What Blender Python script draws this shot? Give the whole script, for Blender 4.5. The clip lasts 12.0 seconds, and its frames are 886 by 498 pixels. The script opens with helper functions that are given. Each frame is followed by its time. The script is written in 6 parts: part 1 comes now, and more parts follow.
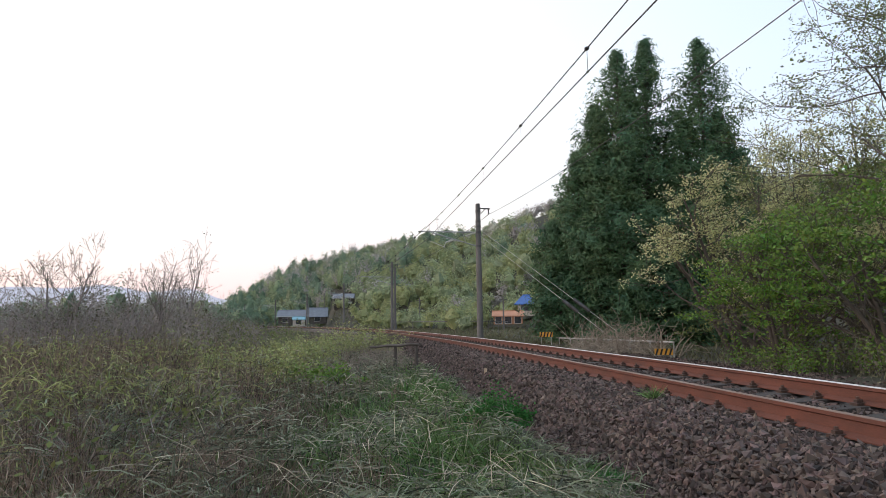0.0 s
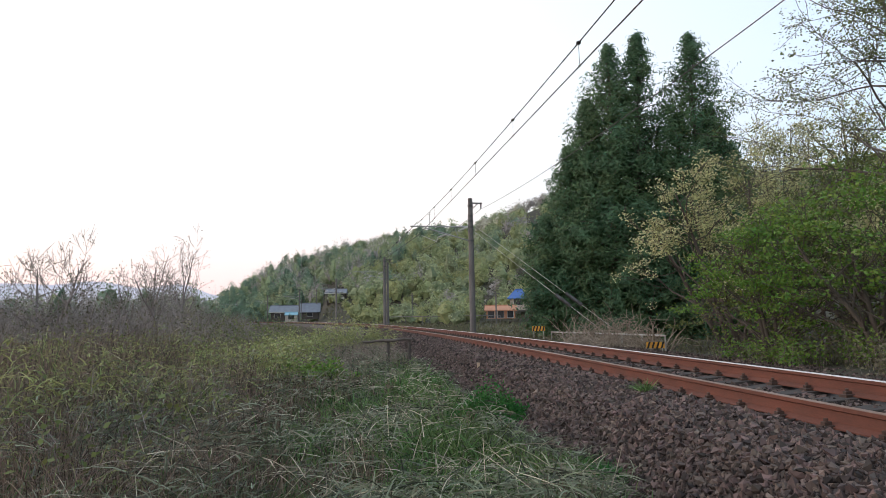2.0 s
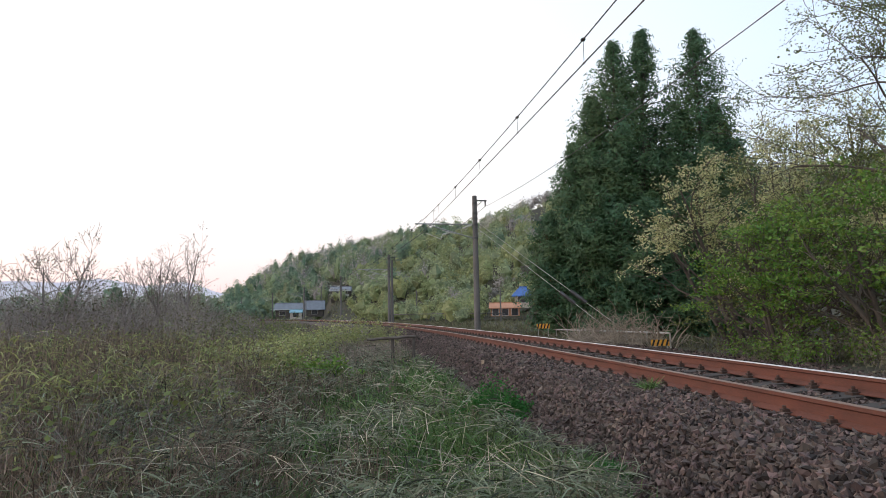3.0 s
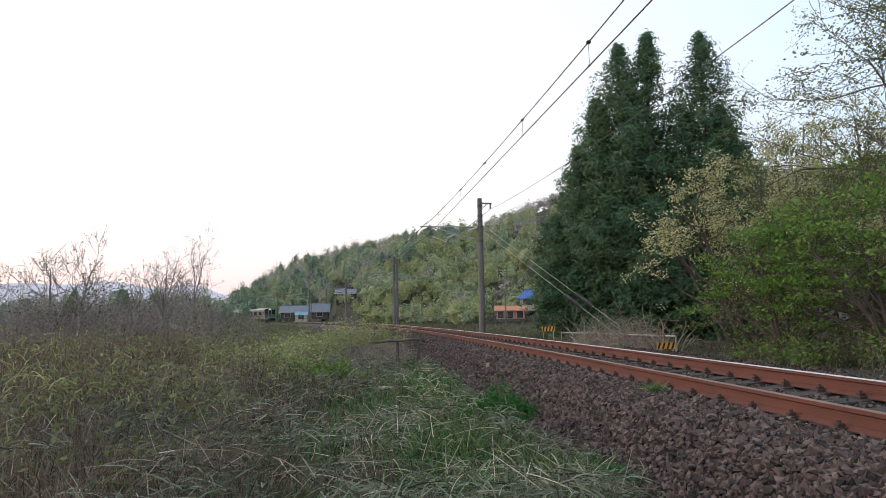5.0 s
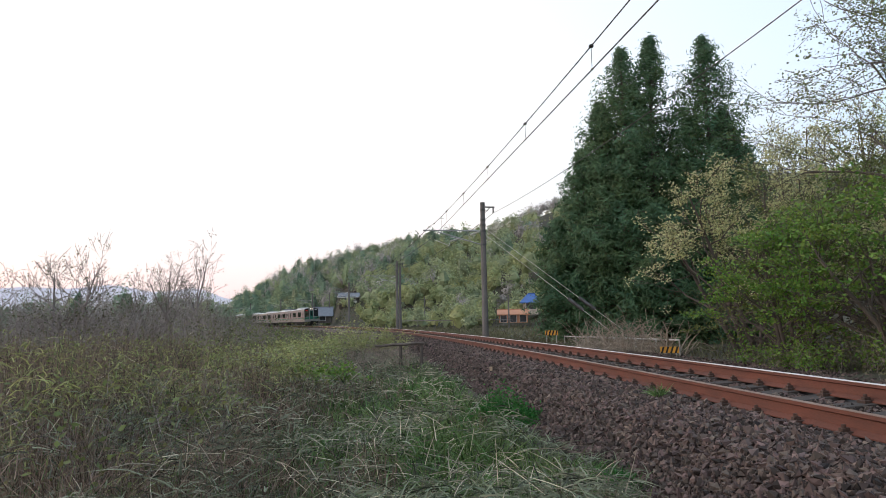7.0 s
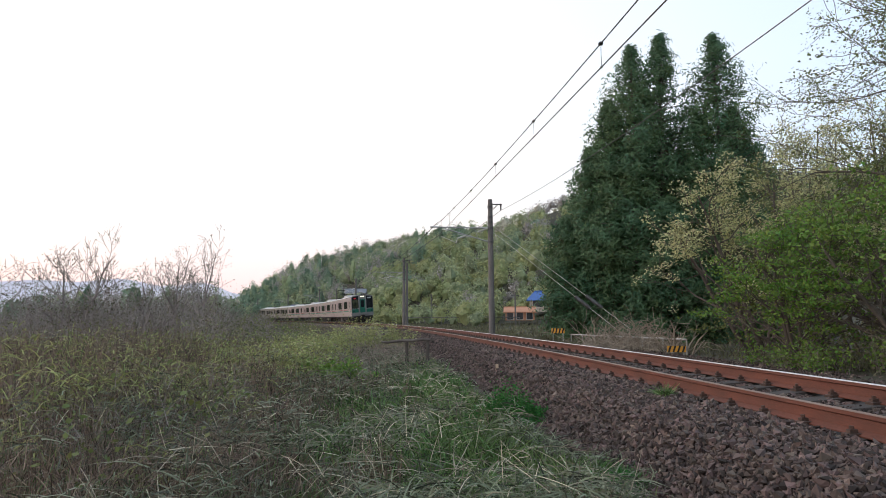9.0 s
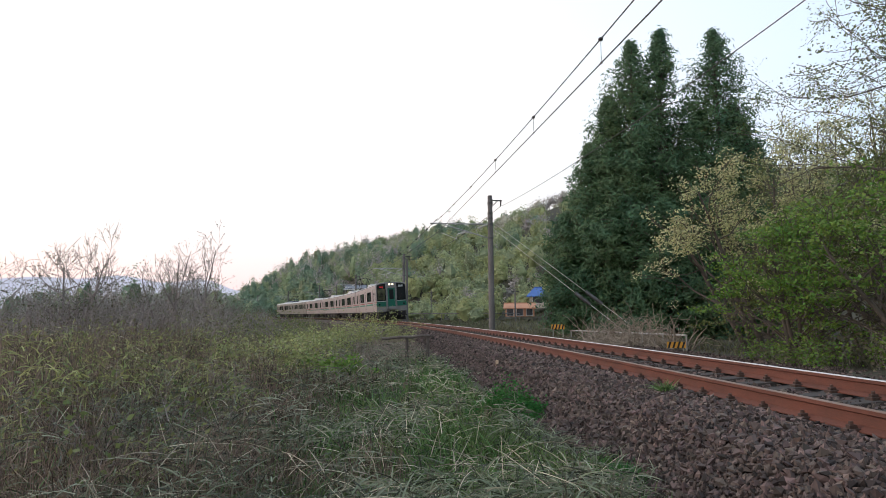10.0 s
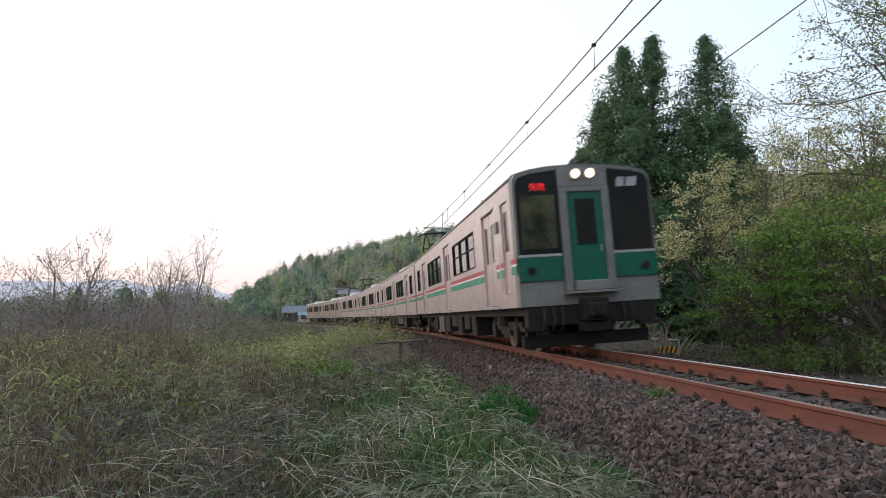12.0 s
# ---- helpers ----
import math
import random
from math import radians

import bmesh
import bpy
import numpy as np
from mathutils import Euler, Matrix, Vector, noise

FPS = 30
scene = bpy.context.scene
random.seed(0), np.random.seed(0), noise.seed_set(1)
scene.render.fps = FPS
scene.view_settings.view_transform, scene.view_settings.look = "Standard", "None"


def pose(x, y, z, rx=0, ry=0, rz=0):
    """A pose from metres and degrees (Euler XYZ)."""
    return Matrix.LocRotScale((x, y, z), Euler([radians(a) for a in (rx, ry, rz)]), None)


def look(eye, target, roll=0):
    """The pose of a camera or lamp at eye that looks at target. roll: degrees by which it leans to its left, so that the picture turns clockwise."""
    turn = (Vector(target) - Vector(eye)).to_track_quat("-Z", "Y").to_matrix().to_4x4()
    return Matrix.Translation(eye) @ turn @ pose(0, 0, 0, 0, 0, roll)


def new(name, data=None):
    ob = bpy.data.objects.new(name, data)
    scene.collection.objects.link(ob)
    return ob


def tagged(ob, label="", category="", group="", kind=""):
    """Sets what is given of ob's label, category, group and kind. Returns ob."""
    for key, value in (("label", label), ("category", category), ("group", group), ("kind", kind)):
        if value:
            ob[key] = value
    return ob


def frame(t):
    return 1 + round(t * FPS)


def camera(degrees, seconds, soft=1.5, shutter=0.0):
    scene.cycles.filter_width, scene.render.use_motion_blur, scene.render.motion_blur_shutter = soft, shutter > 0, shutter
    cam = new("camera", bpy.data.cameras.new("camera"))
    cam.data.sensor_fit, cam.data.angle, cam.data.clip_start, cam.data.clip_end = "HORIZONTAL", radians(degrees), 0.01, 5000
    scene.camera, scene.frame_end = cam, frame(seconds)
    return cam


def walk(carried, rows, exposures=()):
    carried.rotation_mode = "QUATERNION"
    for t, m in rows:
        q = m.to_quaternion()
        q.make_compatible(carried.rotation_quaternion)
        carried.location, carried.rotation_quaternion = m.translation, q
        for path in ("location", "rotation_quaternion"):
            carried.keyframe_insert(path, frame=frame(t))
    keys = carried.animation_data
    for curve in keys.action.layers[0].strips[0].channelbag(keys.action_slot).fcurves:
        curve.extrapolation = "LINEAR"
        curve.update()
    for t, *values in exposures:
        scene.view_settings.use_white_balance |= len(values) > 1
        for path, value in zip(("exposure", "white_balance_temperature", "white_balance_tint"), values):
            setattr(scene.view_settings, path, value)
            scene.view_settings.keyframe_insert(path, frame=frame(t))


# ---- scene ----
FOV = 70.0
EYE_Z = 0.716
cam = camera(FOV, 12.0, soft=0.65, shutter=0.2)


def view(yaw, pitch, roll):
    """A hand-held camera at the trackside: turn, tilt and lean in degrees."""
    return pose(0, 0, EYE_Z, 0, 0, yaw) @ pose(0, 0, 0, 90 + pitch) @ pose(0, 0, 0, 0, 0, -roll)


TURNS = [(0.0, -0.0, 6.546, 0.775), (0.5, -0.539, 6.524, 0.863), (1.0, -0.693, 6.41, 1.015), (1.5, -0.722, 6.364, 1.054), (2.0, -0.675, 6.059, 1.068), (2.5, -0.491, 5.933, 1.11), (3.0, -0.275, 5.845, 1.081), (5.0, 0.185, 6.089, 0.978), (5.5, 0.142, 6.227, 0.874), (6.0, 0.247, 6.323, 1.151), (6.5, 0.39, 6.472, 1.088), (7.0, 0.443, 6.443, 0.993), (9.0, 1.097, 6.165, 0.396), (9.5, 1.084, 5.979, 0.467), (10.0, 1.09, 5.826, 0.48), (10.5, 1.004, 5.758, 0.464), (11.0, 0.846, 5.732, 0.406), (11.5, 0.674, 5.94, 0.361), (12.0, 0.489, 6.227, 0.39)]
walk(cam, [(t, view(a, b, c)) for t, a, b, c in TURNS])

# ---- light: dusk under a bright hazy sky, the set sun's glow to the west ----
world = bpy.data.worlds.new("dusk_sky")
scene.world = world
world.use_nodes = True
wn, wl = world.node_tree.nodes, world.node_tree.links
wn.clear()
SUN_AZ, SUN_EL = radians(-78), radians(7)
sky = wn.new("ShaderNodeTexSky")
sky.sky_type = "NISHITA"
sky.sun_disc = False
sky.sun_elevation, sky.sun_rotation = SUN_EL, SUN_AZ
sky.air_density, sky.dust_density, sky.ozone_density = 1.0, 2.0, 1.5
bg_sky = wn.new("ShaderNodeBackground")
bg_sky.inputs["Strength"].default_value = 0.05
wl.new(sky.outputs[0], bg_sky.inputs["Color"])
# thin bright haze: pale blue overhead, white lower, rosy at the horizon
co = wn.new("ShaderNodeTexCoord")
sep = wn.new("ShaderNodeSeparateXYZ")
wl.new(co.outputs["Generated"], sep.inputs[0])
ramp = wn.new("ShaderNodeValToRGB")
ramp.color_ramp.elements[0].position, ramp.color_ramp.elements[0].color = 0.0, (0.84, 0.66, 0.72, 1)
ramp.color_ramp.elements[1].position, ramp.color_ramp.elements[1].color = 0.9, (0.72, 0.86, 1.0, 1)
for p_, c_ in ((0.06, (0.93, 0.76, 0.79, 1)), (0.16, (1.0, 0.94, 0.93, 1)), (0.35, (1.0, 0.99, 1.0, 1))):
    e_ = ramp.color_ramp.elements.new(p_)
    e_.color = c_
wl.new(sep.outputs["Z"], ramp.inputs[0])
# bluer away from the sun's side
side = wn.new("ShaderNodeMapRange")
side.inputs["From Min"].default_value, side.inputs["From Max"].default_value = 0.05, 0.75
wl.new(sep.outputs["X"], side.inputs["Value"])
blue = wn.new("ShaderNodeMix")
blue.data_type = "RGBA"
blue.blend_type = "MULTIPLY"
wl.new(side.outputs[0], blue.inputs[0])
wl.new(ramp.outputs[0], blue.inputs[6])
blue.inputs[7].default_value = (0.58, 0.78, 0.97, 1)
bg_haze = wn.new("ShaderNodeBackground")
bg_haze.inputs["Strength"].default_value = 1.08
wl.new(blue.outputs[2], bg_haze.inputs["Color"])
add = wn.new("ShaderNodeAddShader")
wl.new(bg_sky.outputs[0], add.inputs[0])
wl.new(bg_haze.outputs[0], add.inputs[1])
wout = wn.new("ShaderNodeOutputWorld")
wl.new(add.outputs[0], wout.inputs["Surface"])

sun_data = bpy.data.lights.new("sun", "SUN")
sun_data.energy, sun_data.angle, sun_data.color = 0.95, radians(30), (1.0, 0.74, 0.69)
sun = new("sun", sun_data)
sun.matrix_basis = look((math.sin(SUN_AZ) * 100, math.cos(SUN_AZ) * 100, math.tan(radians(14)) * 100), (0, 0, 0))
scene.view_settings.exposure = 0.0

# ---- the railway's line: s metres along it from beside the camera, d metres to its right ----
LINE_X, HEADING, CURVE = 4.236, -0.0997, (-0.00232, 0.00056, -0.00021)
CANT = 0.068
_s = np.arange(-60.0, 480.0, 0.25)
_u = np.clip(_s, -20, 460) / 100
_h = np.cumsum(CURVE[0] + CURVE[1] * _u + CURVE[2] * _u * _u) * 0.25
_h += HEADING - np.interp(0, _s, _h)
_x, _y = np.cumsum(np.sin(_h)) * 0.25, np.cumsum(np.cos(_h)) * 0.25
_x += LINE_X - np.interp(0, _s, _x)
_y -= np.interp(0, _s, _y)


def line(s, d=0.0, z=0.0):
    """A point beside the line, and the line's heading there (radians to the right of +y)."""
    a = float(np.interp(s, _s, _h))
    return Vector((float(np.interp(s, _s, _x)) + math.cos(a) * d, float(np.interp(s, _s, _y)) - math.sin(a) * d, z)), a


def line_coords(x, y):
    """s and d of points in the plan (arrays)."""
    x, y = np.atleast_1d(np.asarray(x, float)), np.atleast_1d(np.asarray(y, float))
    best, arg = np.full(x.shape, 1e18), np.zeros(x.shape, int)
    for i in range(0, len(_s), 8):
        q = (x - _x[i]) ** 2 + (y - _y[i]) ** 2
        m = q < best
        best[m], arg[m] = q[m], i
    a = _h[arg]
    return _s[arg] + (x - _x[arg]) * np.sin(a) + (y - _y[arg]) * np.cos(a), (x - _x[arg]) * np.cos(a) - (y - _y[arg]) * np.sin(a)


# ---- ground and hill ----
# bearings from 1.1 on are an unseen slope, added to hold back skylight
HILL_AZ = (-0.62, -0.43, -0.34, -0.28, -0.218, -0.146, -0.084, -0.02, 0.06, 0.104, 0.18, 0.28, 0.48, 0.70, 1.1, 1.6, 2.3, 2.9, 3.2)
HILL_EL = (0.000, 0.012, 0.008, 0.046, 0.081, 0.098, 0.110, 0.124, 0.131, 0.149, 0.170, 0.180, 0.185, 0.175, 0.28, 0.42, 0.42, 0.25, 0.0)
FOOT_AZ, FOOT_R = (-0.5, -0.27, -0.185, -0.168, 0.1, 0.4, 0.8, 1.5, 2.6), (215, 205, 200, 150, 110, 55, 45, 26, 40)
ACROSS_D = (-400, -120, -60, -30, -14, -8, -5.0, -2.2, 2.2, 5, 15, 40, 400)
ACROSS_Z = (-7, -5.5, -4.2, -2.9, -1.55, -1.10, -0.90, -0.80, -0.62, -0.62, -0.75, -0.5, 0.0)


def wobble(x, y, size, seed=0.0):
    """Smooth unevenness between -1 and 1 (arrays)."""
    a, b = np.asarray(x) / size + seed * 1.7, np.asarray(y) / size - seed * 2.3
    return (np.sin(a * 2.1 + 1.3 * np.sin(b * 1.7)) + np.sin(b * 2.6 + 1.1 * np.sin(a * 1.9 + 2)) + 0.6 * np.sin(a * 4.3 - b * 3.7)) / 2.6


def ground_z(x, y):
    x, y = np.atleast_1d(np.asarray(x, float)), np.atleast_1d(np.asarray(y, float))
    s, d = line_coords(x, y)
    z = np.interp(d, ACROSS_D, ACROSS_Z)
    z += wobble(x, y, 2.5) * 0.08 * np.clip((np.abs(d) - 2.4) / 2, 0, 1)
    r = np.hypot(x, y)
    az = np.arctan2(x, y)
    el = np.interp(az, HILL_AZ, HILL_EL)
    ridge = 330.0
    foot = np.interp(az, FOOT_AZ, FOOT_R)
    u = np.clip((r - foot) / (ridge - foot), 0, 1)
    up = el * ridge * (u * u * (3 - 2 * u) * 0.35 + u * 0.65)
    up *= 1 + 0.07 * wobble(x, y, 60, 3.0) * u
    up *= np.clip(1 - (r - ridge) / 500.0, 0, 1)
    return z + up


def gz(x, y):
    return float(ground_z(x, y)[0])
# ---- materials ----
def material(name, colour, rough=0.8, metal=0.0, vary=None, size=1.0, bump=0.0, bump_size=None, island=0.0, hue=None, spec=0.5, fine=None, leaf=0.0, stretch=None):
    """A surface: base colour mixed towards `vary` by noise at two scales, with relief; island: brightness spread from piece to piece."""
    m = bpy.data.materials.new(name)
    m.use_nodes = True
    n, l = m.node_tree.nodes, m.node_tree.links
    b = n["Principled BSDF"]
    b.inputs["Roughness"].default_value, b.inputs["Metallic"].default_value = rough, metal
    b.inputs["Specular IOR Level"].default_value = spec
    tc = n.new("ShaderNodeTexCoord")
    src = tc.outputs["Object"]
    if stretch:
        mp = n.new("ShaderNodeMapping")
        mp.inputs["Scale"].default_value = stretch
        l.new(src, mp.inputs[0])
        src = mp.outputs[0]
    col = n.new("ShaderNodeMix")
    col.data_type = "RGBA"
    col.inputs[6].default_value = (*colour, 1)
    col.inputs[7].default_value = (*(vary or [c * 0.7 for c in colour]), 1)
    big = n.new("ShaderNodeTexNoise")
    big.inputs["Scale"].default_value, big.inputs["Detail"].default_value = 1.0 / size, 5
    l.new(src, big.inputs["Vector"])
    ra = n.new("ShaderNodeValToRGB")
    ra.color_ramp.elements[0].position, ra.color_ramp.elements[1].position = 0.35, 0.68
    l.new(big.outputs["Fac"], ra.inputs[0])
    l.new(ra.outputs[0], col.inputs[0])
    out = col.outputs[2]
    small = n.new("ShaderNodeTexNoise")
    small.inputs["Scale"].default_value, small.inputs["Detail"].default_value = (12.0 / size if fine is None else 1.0 / fine), 4
    l.new(src, small.inputs["Vector"])
    mr = n.new("ShaderNodeMapRange")
    mr.inputs["To Min"].default_value, mr.inputs["To Max"].default_value = 0.72, 1.28
    l.new(small.outputs["Fac"], mr.inputs["Value"])
    mul = n.new("ShaderNodeMix")
    mul.data_type, mul.blend_type = "RGBA", "MULTIPLY"
    mul.inputs[0].default_value = 1.0
    l.new(out, mul.inputs[6])
    l.new(mr.outputs[0], mul.inputs[7])
    out = mul.outputs[2]
    if island:
        geo = n.new("ShaderNodeNewGeometry")
        hs = n.new("ShaderNodeHueSaturation")
        vr = n.new("ShaderNodeMapRange")
        vr.inputs["To Min"].default_value, vr.inputs["To Max"].default_value = 1 - island, 1 + island
        l.new(geo.outputs["Random Per Island"], vr.inputs["Value"])
        l.new(vr.outputs[0], hs.inputs["Value"])
        hr = n.new("ShaderNodeMapRange")
        hr.inputs["To Min"].default_value, hr.inputs["To Max"].default_value = 0.5 - (hue or 0.0), 0.5 + (hue or 0.0)
        wn_ = n.new("ShaderNodeTexWhiteNoise")
        wn_.noise_dimensions = "1D"
        l.new(geo.outputs["Random Per Island"], wn_.inputs["W"])
        l.new(wn_.outputs["Value"], hr.inputs["Value"])
        l.new(hr.outputs[0], hs.inputs["Hue"])
        l.new(out, hs.inputs["Color"])
        out = hs.outputs[0]
    l.new(out, b.inputs["Base Color"])
    if bump:
        bn = n.new("ShaderNodeTexNoise")
        bn.inputs["Scale"].default_value, bn.inputs["Detail"].default_value = 1.0 / (bump_size or size * 0.2), 6
        l.new(src, bn.inputs["Vector"])
        bp = n.new("ShaderNodeBump")
        bp.inputs["Strength"].default_value, bp.inputs["Distance"].default_value = 0.8, bump
        l.new(bn.outputs["Fac"], bp.inputs["Height"])
        l.new(bp.outputs[0], b.inputs["Normal"])
    if leaf:
        tr = n.new("ShaderNodeBsdfTranslucent")
        l.new(out, tr.inputs["Color"])
        mx = n.new("ShaderNodeMixShader")
        mx.inputs[0].default_value = leaf
        l.new(b.outputs[0], mx.inputs[1])
        l.new(tr.outputs[0], mx.inputs[2])
        l.new(mx.outputs[0], n["Material Output"].inputs[0])
    return m


def glow(name, colour, strength):
    m = bpy.data.materials.new(name)
    m.use_nodes = True
    b = m.node_tree.nodes["Principled BSDF"]
    b.inputs["Base Color"].default_value = (*colour, 1)
    b.inputs["Emission Color"].default_value, b.inputs["Emission Strength"].default_value = (*colour, 1), strength
    return m


M_EARTH = material("earth_and_litter", (0.055, 0.045, 0.031), 0.95, vary=(0.036, 0.040, 0.021), size=3.0, bump=0.05, bump_size=0.15)
M_BALLAST = material("ballast_bed", (0.085, 0.067, 0.062), 0.95, vary=(0.10, 0.078, 0.070), size=1.2, bump=0.06, bump_size=0.05, fine=0.03)
M_STONE = material("ballast_stone", (0.115, 0.082, 0.072), 0.9, vary=(0.064, 0.047, 0.042), size=0.3, bump=0.0015, bump_size=0.03, island=0.78, hue=0.03)
M_RUST = material("rusty_rail", (0.140, 0.043, 0.025), 0.75, vary=(0.10, 0.034, 0.021), size=0.5, bump=0.002, bump_size=0.02, stretch=(1, 1, 4))
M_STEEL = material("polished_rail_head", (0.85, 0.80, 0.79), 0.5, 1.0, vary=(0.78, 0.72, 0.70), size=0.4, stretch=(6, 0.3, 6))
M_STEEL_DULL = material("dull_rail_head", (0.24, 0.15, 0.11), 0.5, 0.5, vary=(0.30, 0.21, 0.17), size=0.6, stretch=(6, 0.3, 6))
M_CLIP = material("rusty_fastening", (0.05, 0.034, 0.028), 0.8, vary=(0.10, 0.05, 0.035), size=0.05)
M_SLEEPER = material("weathered_concrete_sleeper", (0.060, 0.050, 0.045), 0.95, vary=(0.040, 0.033, 0.030), size=0.3, bump=0.004, bump_size=0.03)
M_CONCRETE = material("pole_concrete", (0.19, 0.175, 0.168), 0.9, vary=(0.125, 0.115, 0.11), size=0.8, bump=0.003, bump_size=0.04, stretch=(3, 3, 0.5))
M_DARKSTEEL = material("dark_galvanised_steel", (0.13, 0.13, 0.135), 0.6, 0.6, vary=(0.08, 0.075, 0.07), size=0.3)
M_PALESTEEL = material("pale_galvanised_steel", (0.42, 0.42, 0.42), 0.5, 0.3, vary=(0.3, 0.29, 0.28), size=0.3)
M_WIRE = material("wire", (0.06, 0.058, 0.058), 0.6, 0.4, vary=(0.1, 0.09, 0.085), size=2.0)
M_PORCELAIN = material("insulator_porcelain", (0.62, 0.60, 0.57), 0.3, vary=(0.5, 0.47, 0.43), size=0.2)


# ---- mesh helpers ----
def part(name, bm, mat, parent=None, label="", smooth=False):
    """One bmesh as one mesh object, under its thing if one is given."""
    me = bpy.data.meshes.new(name)
    bm.to_mesh(me)
    bm.free()
    me.materials.append(mat)
    if smooth:
        for p in me.polygons:
            p.use_smooth = True
    ob = new(name, me)
    if parent:
        ob.parent = parent
    if label:
        tagged(ob, label)
    return ob


def raw(name, verts, faces, mat, parent=None, label="", smooth=False):
    me = bpy.data.meshes.new(name)
    me.from_pydata(verts, [], faces)
    me.update()
    me.materials.append(mat)
    if smooth:
        me.polygons.foreach_set("use_smooth", [True] * len(me.polygons))
    ob = new(name, me)
    if parent:
        ob.parent = parent
    if label:
        tagged(ob, label)
    return ob


def raw_np(name, v, tri, mat, parent=None, label="", smooth=False):
    """A mesh from arrays: points (n, 3) and triangles or quads (m, k)."""
    me = bpy.data.meshes.new(name)
    v, tri = np.asarray(v, np.float32), np.asarray(tri, np.int32)
    k = tri.shape[1]
    me.vertices.add(len(v))
    me.vertices.foreach_set("co", v.ravel())
    me.loops.add(tri.size)
    me.loops.foreach_set("vertex_index", tri.ravel())
    me.polygons.add(len(tri))
    me.polygons.foreach_set("loop_start", np.arange(0, tri.size, k, dtype=np.int32))
    me.update(calc_edges=True)
    me.validate()
    me.materials.append(mat)
    if smooth:
        me.polygons.foreach_set("use_smooth", [True] * len(me.polygons))
    else:
        me.shade_flat()
    ob = new(name, me)
    if parent:
        ob.parent = parent
    if label:
        tagged(ob, label)
    return ob


def empty(name, m=None, **tags):
    ob = new(name)
    if m is not None:
        ob.matrix_basis = m
    return tagged(ob, **tags)


def add_box(bm, x0, x1, y0, y1, z0, z1, bevel=0.0):
    r = bmesh.ops.create_cube(bm, size=1.0, matrix=Matrix.Translation(((x0 + x1) / 2, (y0 + y1) / 2, (z0 + z1) / 2)) @ Matrix.Diagonal((abs(x1 - x0), abs(y1 - y0), abs(z1 - z0), 1)))
    if bevel:
        ed = list({e for v in r["verts"] for e in v.link_edges})
        bmesh.ops.bevel(bm, geom=ed, offset=bevel, segments=2, affect="EDGES", profile=0.6)
    return bm


def box(x0, x1, y0, y1, z0, z1, bevel=0.0):
    return add_box(bmesh.new(), x0, x1, y0, y1, z0, z1, bevel)


def add_rod(bm, a, b, r0, r1=None, seg=8):
    a, b = Vector(a), Vector(b)
    q = (b - a).to_track_quat("Z", "Y").to_matrix().to_4x4()
    bmesh.ops.create_cone(bm, cap_ends=True, segments=seg, radius1=r0, radius2=r0 if r1 is None else r1, depth=(b - a).length, matrix=Matrix.Translation((a + b) / 2) @ q)
    return bm


def rod(a, b, r0, r1=None, seg=8):
    return add_rod(bmesh.new(), a, b, r0, r1, seg)


def tube(points, r, seg=5):
    """A round wire along points, as arrays of points and quads."""
    pts = np.array([list(p) for p in points], float)
    t = np.gradient(pts, axis=0)
    t /= np.linalg.norm(t, axis=1)[:, None] + 1e-12
    ref = np.where(np.abs(t[:, 2:3]) > 0.9, [[1.0, 0, 0]], [[0, 0, 1.0]])
    u = np.cross(t, ref)
    u /= np.linalg.norm(u, axis=1)[:, None] + 1e-12
    w = np.cross(t, u)
    rr = np.broadcast_to(np.asarray(r, float), (len(pts),))
    ang = np.arange(seg) * 2 * np.pi / seg
    v = pts[:, None] + rr[:, None, None] * (np.cos(ang)[None, :, None] * u[:, None] + np.sin(ang)[None, :, None] * w[:, None])
    n = len(pts)
    i, j = np.meshgrid(np.arange(n - 1), np.arange(seg), indexing="ij")
    k = (j + 1) % seg
    q = np.stack([i * seg + j, i * seg + k, (i + 1) * seg + k, (i + 1) * seg + j], -1).reshape(-1, 4)
    return v.reshape(-1, 3), q


class Heap:
    """Gathers arrays of points and quads into one mesh."""

    def __init__(self):
        self.v, self.q, self.n = [], [], 0

    def add(self, v, q):
        v = np.asarray(v, float).reshape(-1, 3)
        self.v.append(v)
        self.q.append(np.asarray(q, int) + self.n)
        self.n += len(v)

    def done(self, name, mat, parent=None, label="", smooth=False):
        return raw_np(name, np.concatenate(self.v), np.concatenate(self.q), mat, parent, label, smooth)


def sweep(profile, s0, s1, step, closed=True, cant=True):
    """A profile of (d, z) drawn along the line: points and quads."""
    ss = np.arange(s0, s1 + step * 0.5, step)
    pr = np.array(profile, float)
    a = np.interp(ss, _s, _h)[:, None]
    d, z = pr[None, :, 0], pr[None, :, 1]
    x = np.interp(ss, _s, _x)[:, None] + np.cos(a) * d
    y = np.interp(ss, _s, _y)[:, None] - np.sin(a) * d
    zz = z + d * (CANT if cant else 0.0) / 1.13 + 0 * x
    v = np.stack([x, y, zz], -1).reshape(-1, 3)
    n, k = len(ss), len(pr)
    i, j = np.meshgrid(np.arange(n - 1), np.arange(k if closed else k - 1), indexing="ij")
    j2 = (j + 1) % k
    return v, np.stack([i * k + j, i * k + j2, (i + 1) * k + j2, (i + 1) * k + j], -1).reshape(-1, 4)
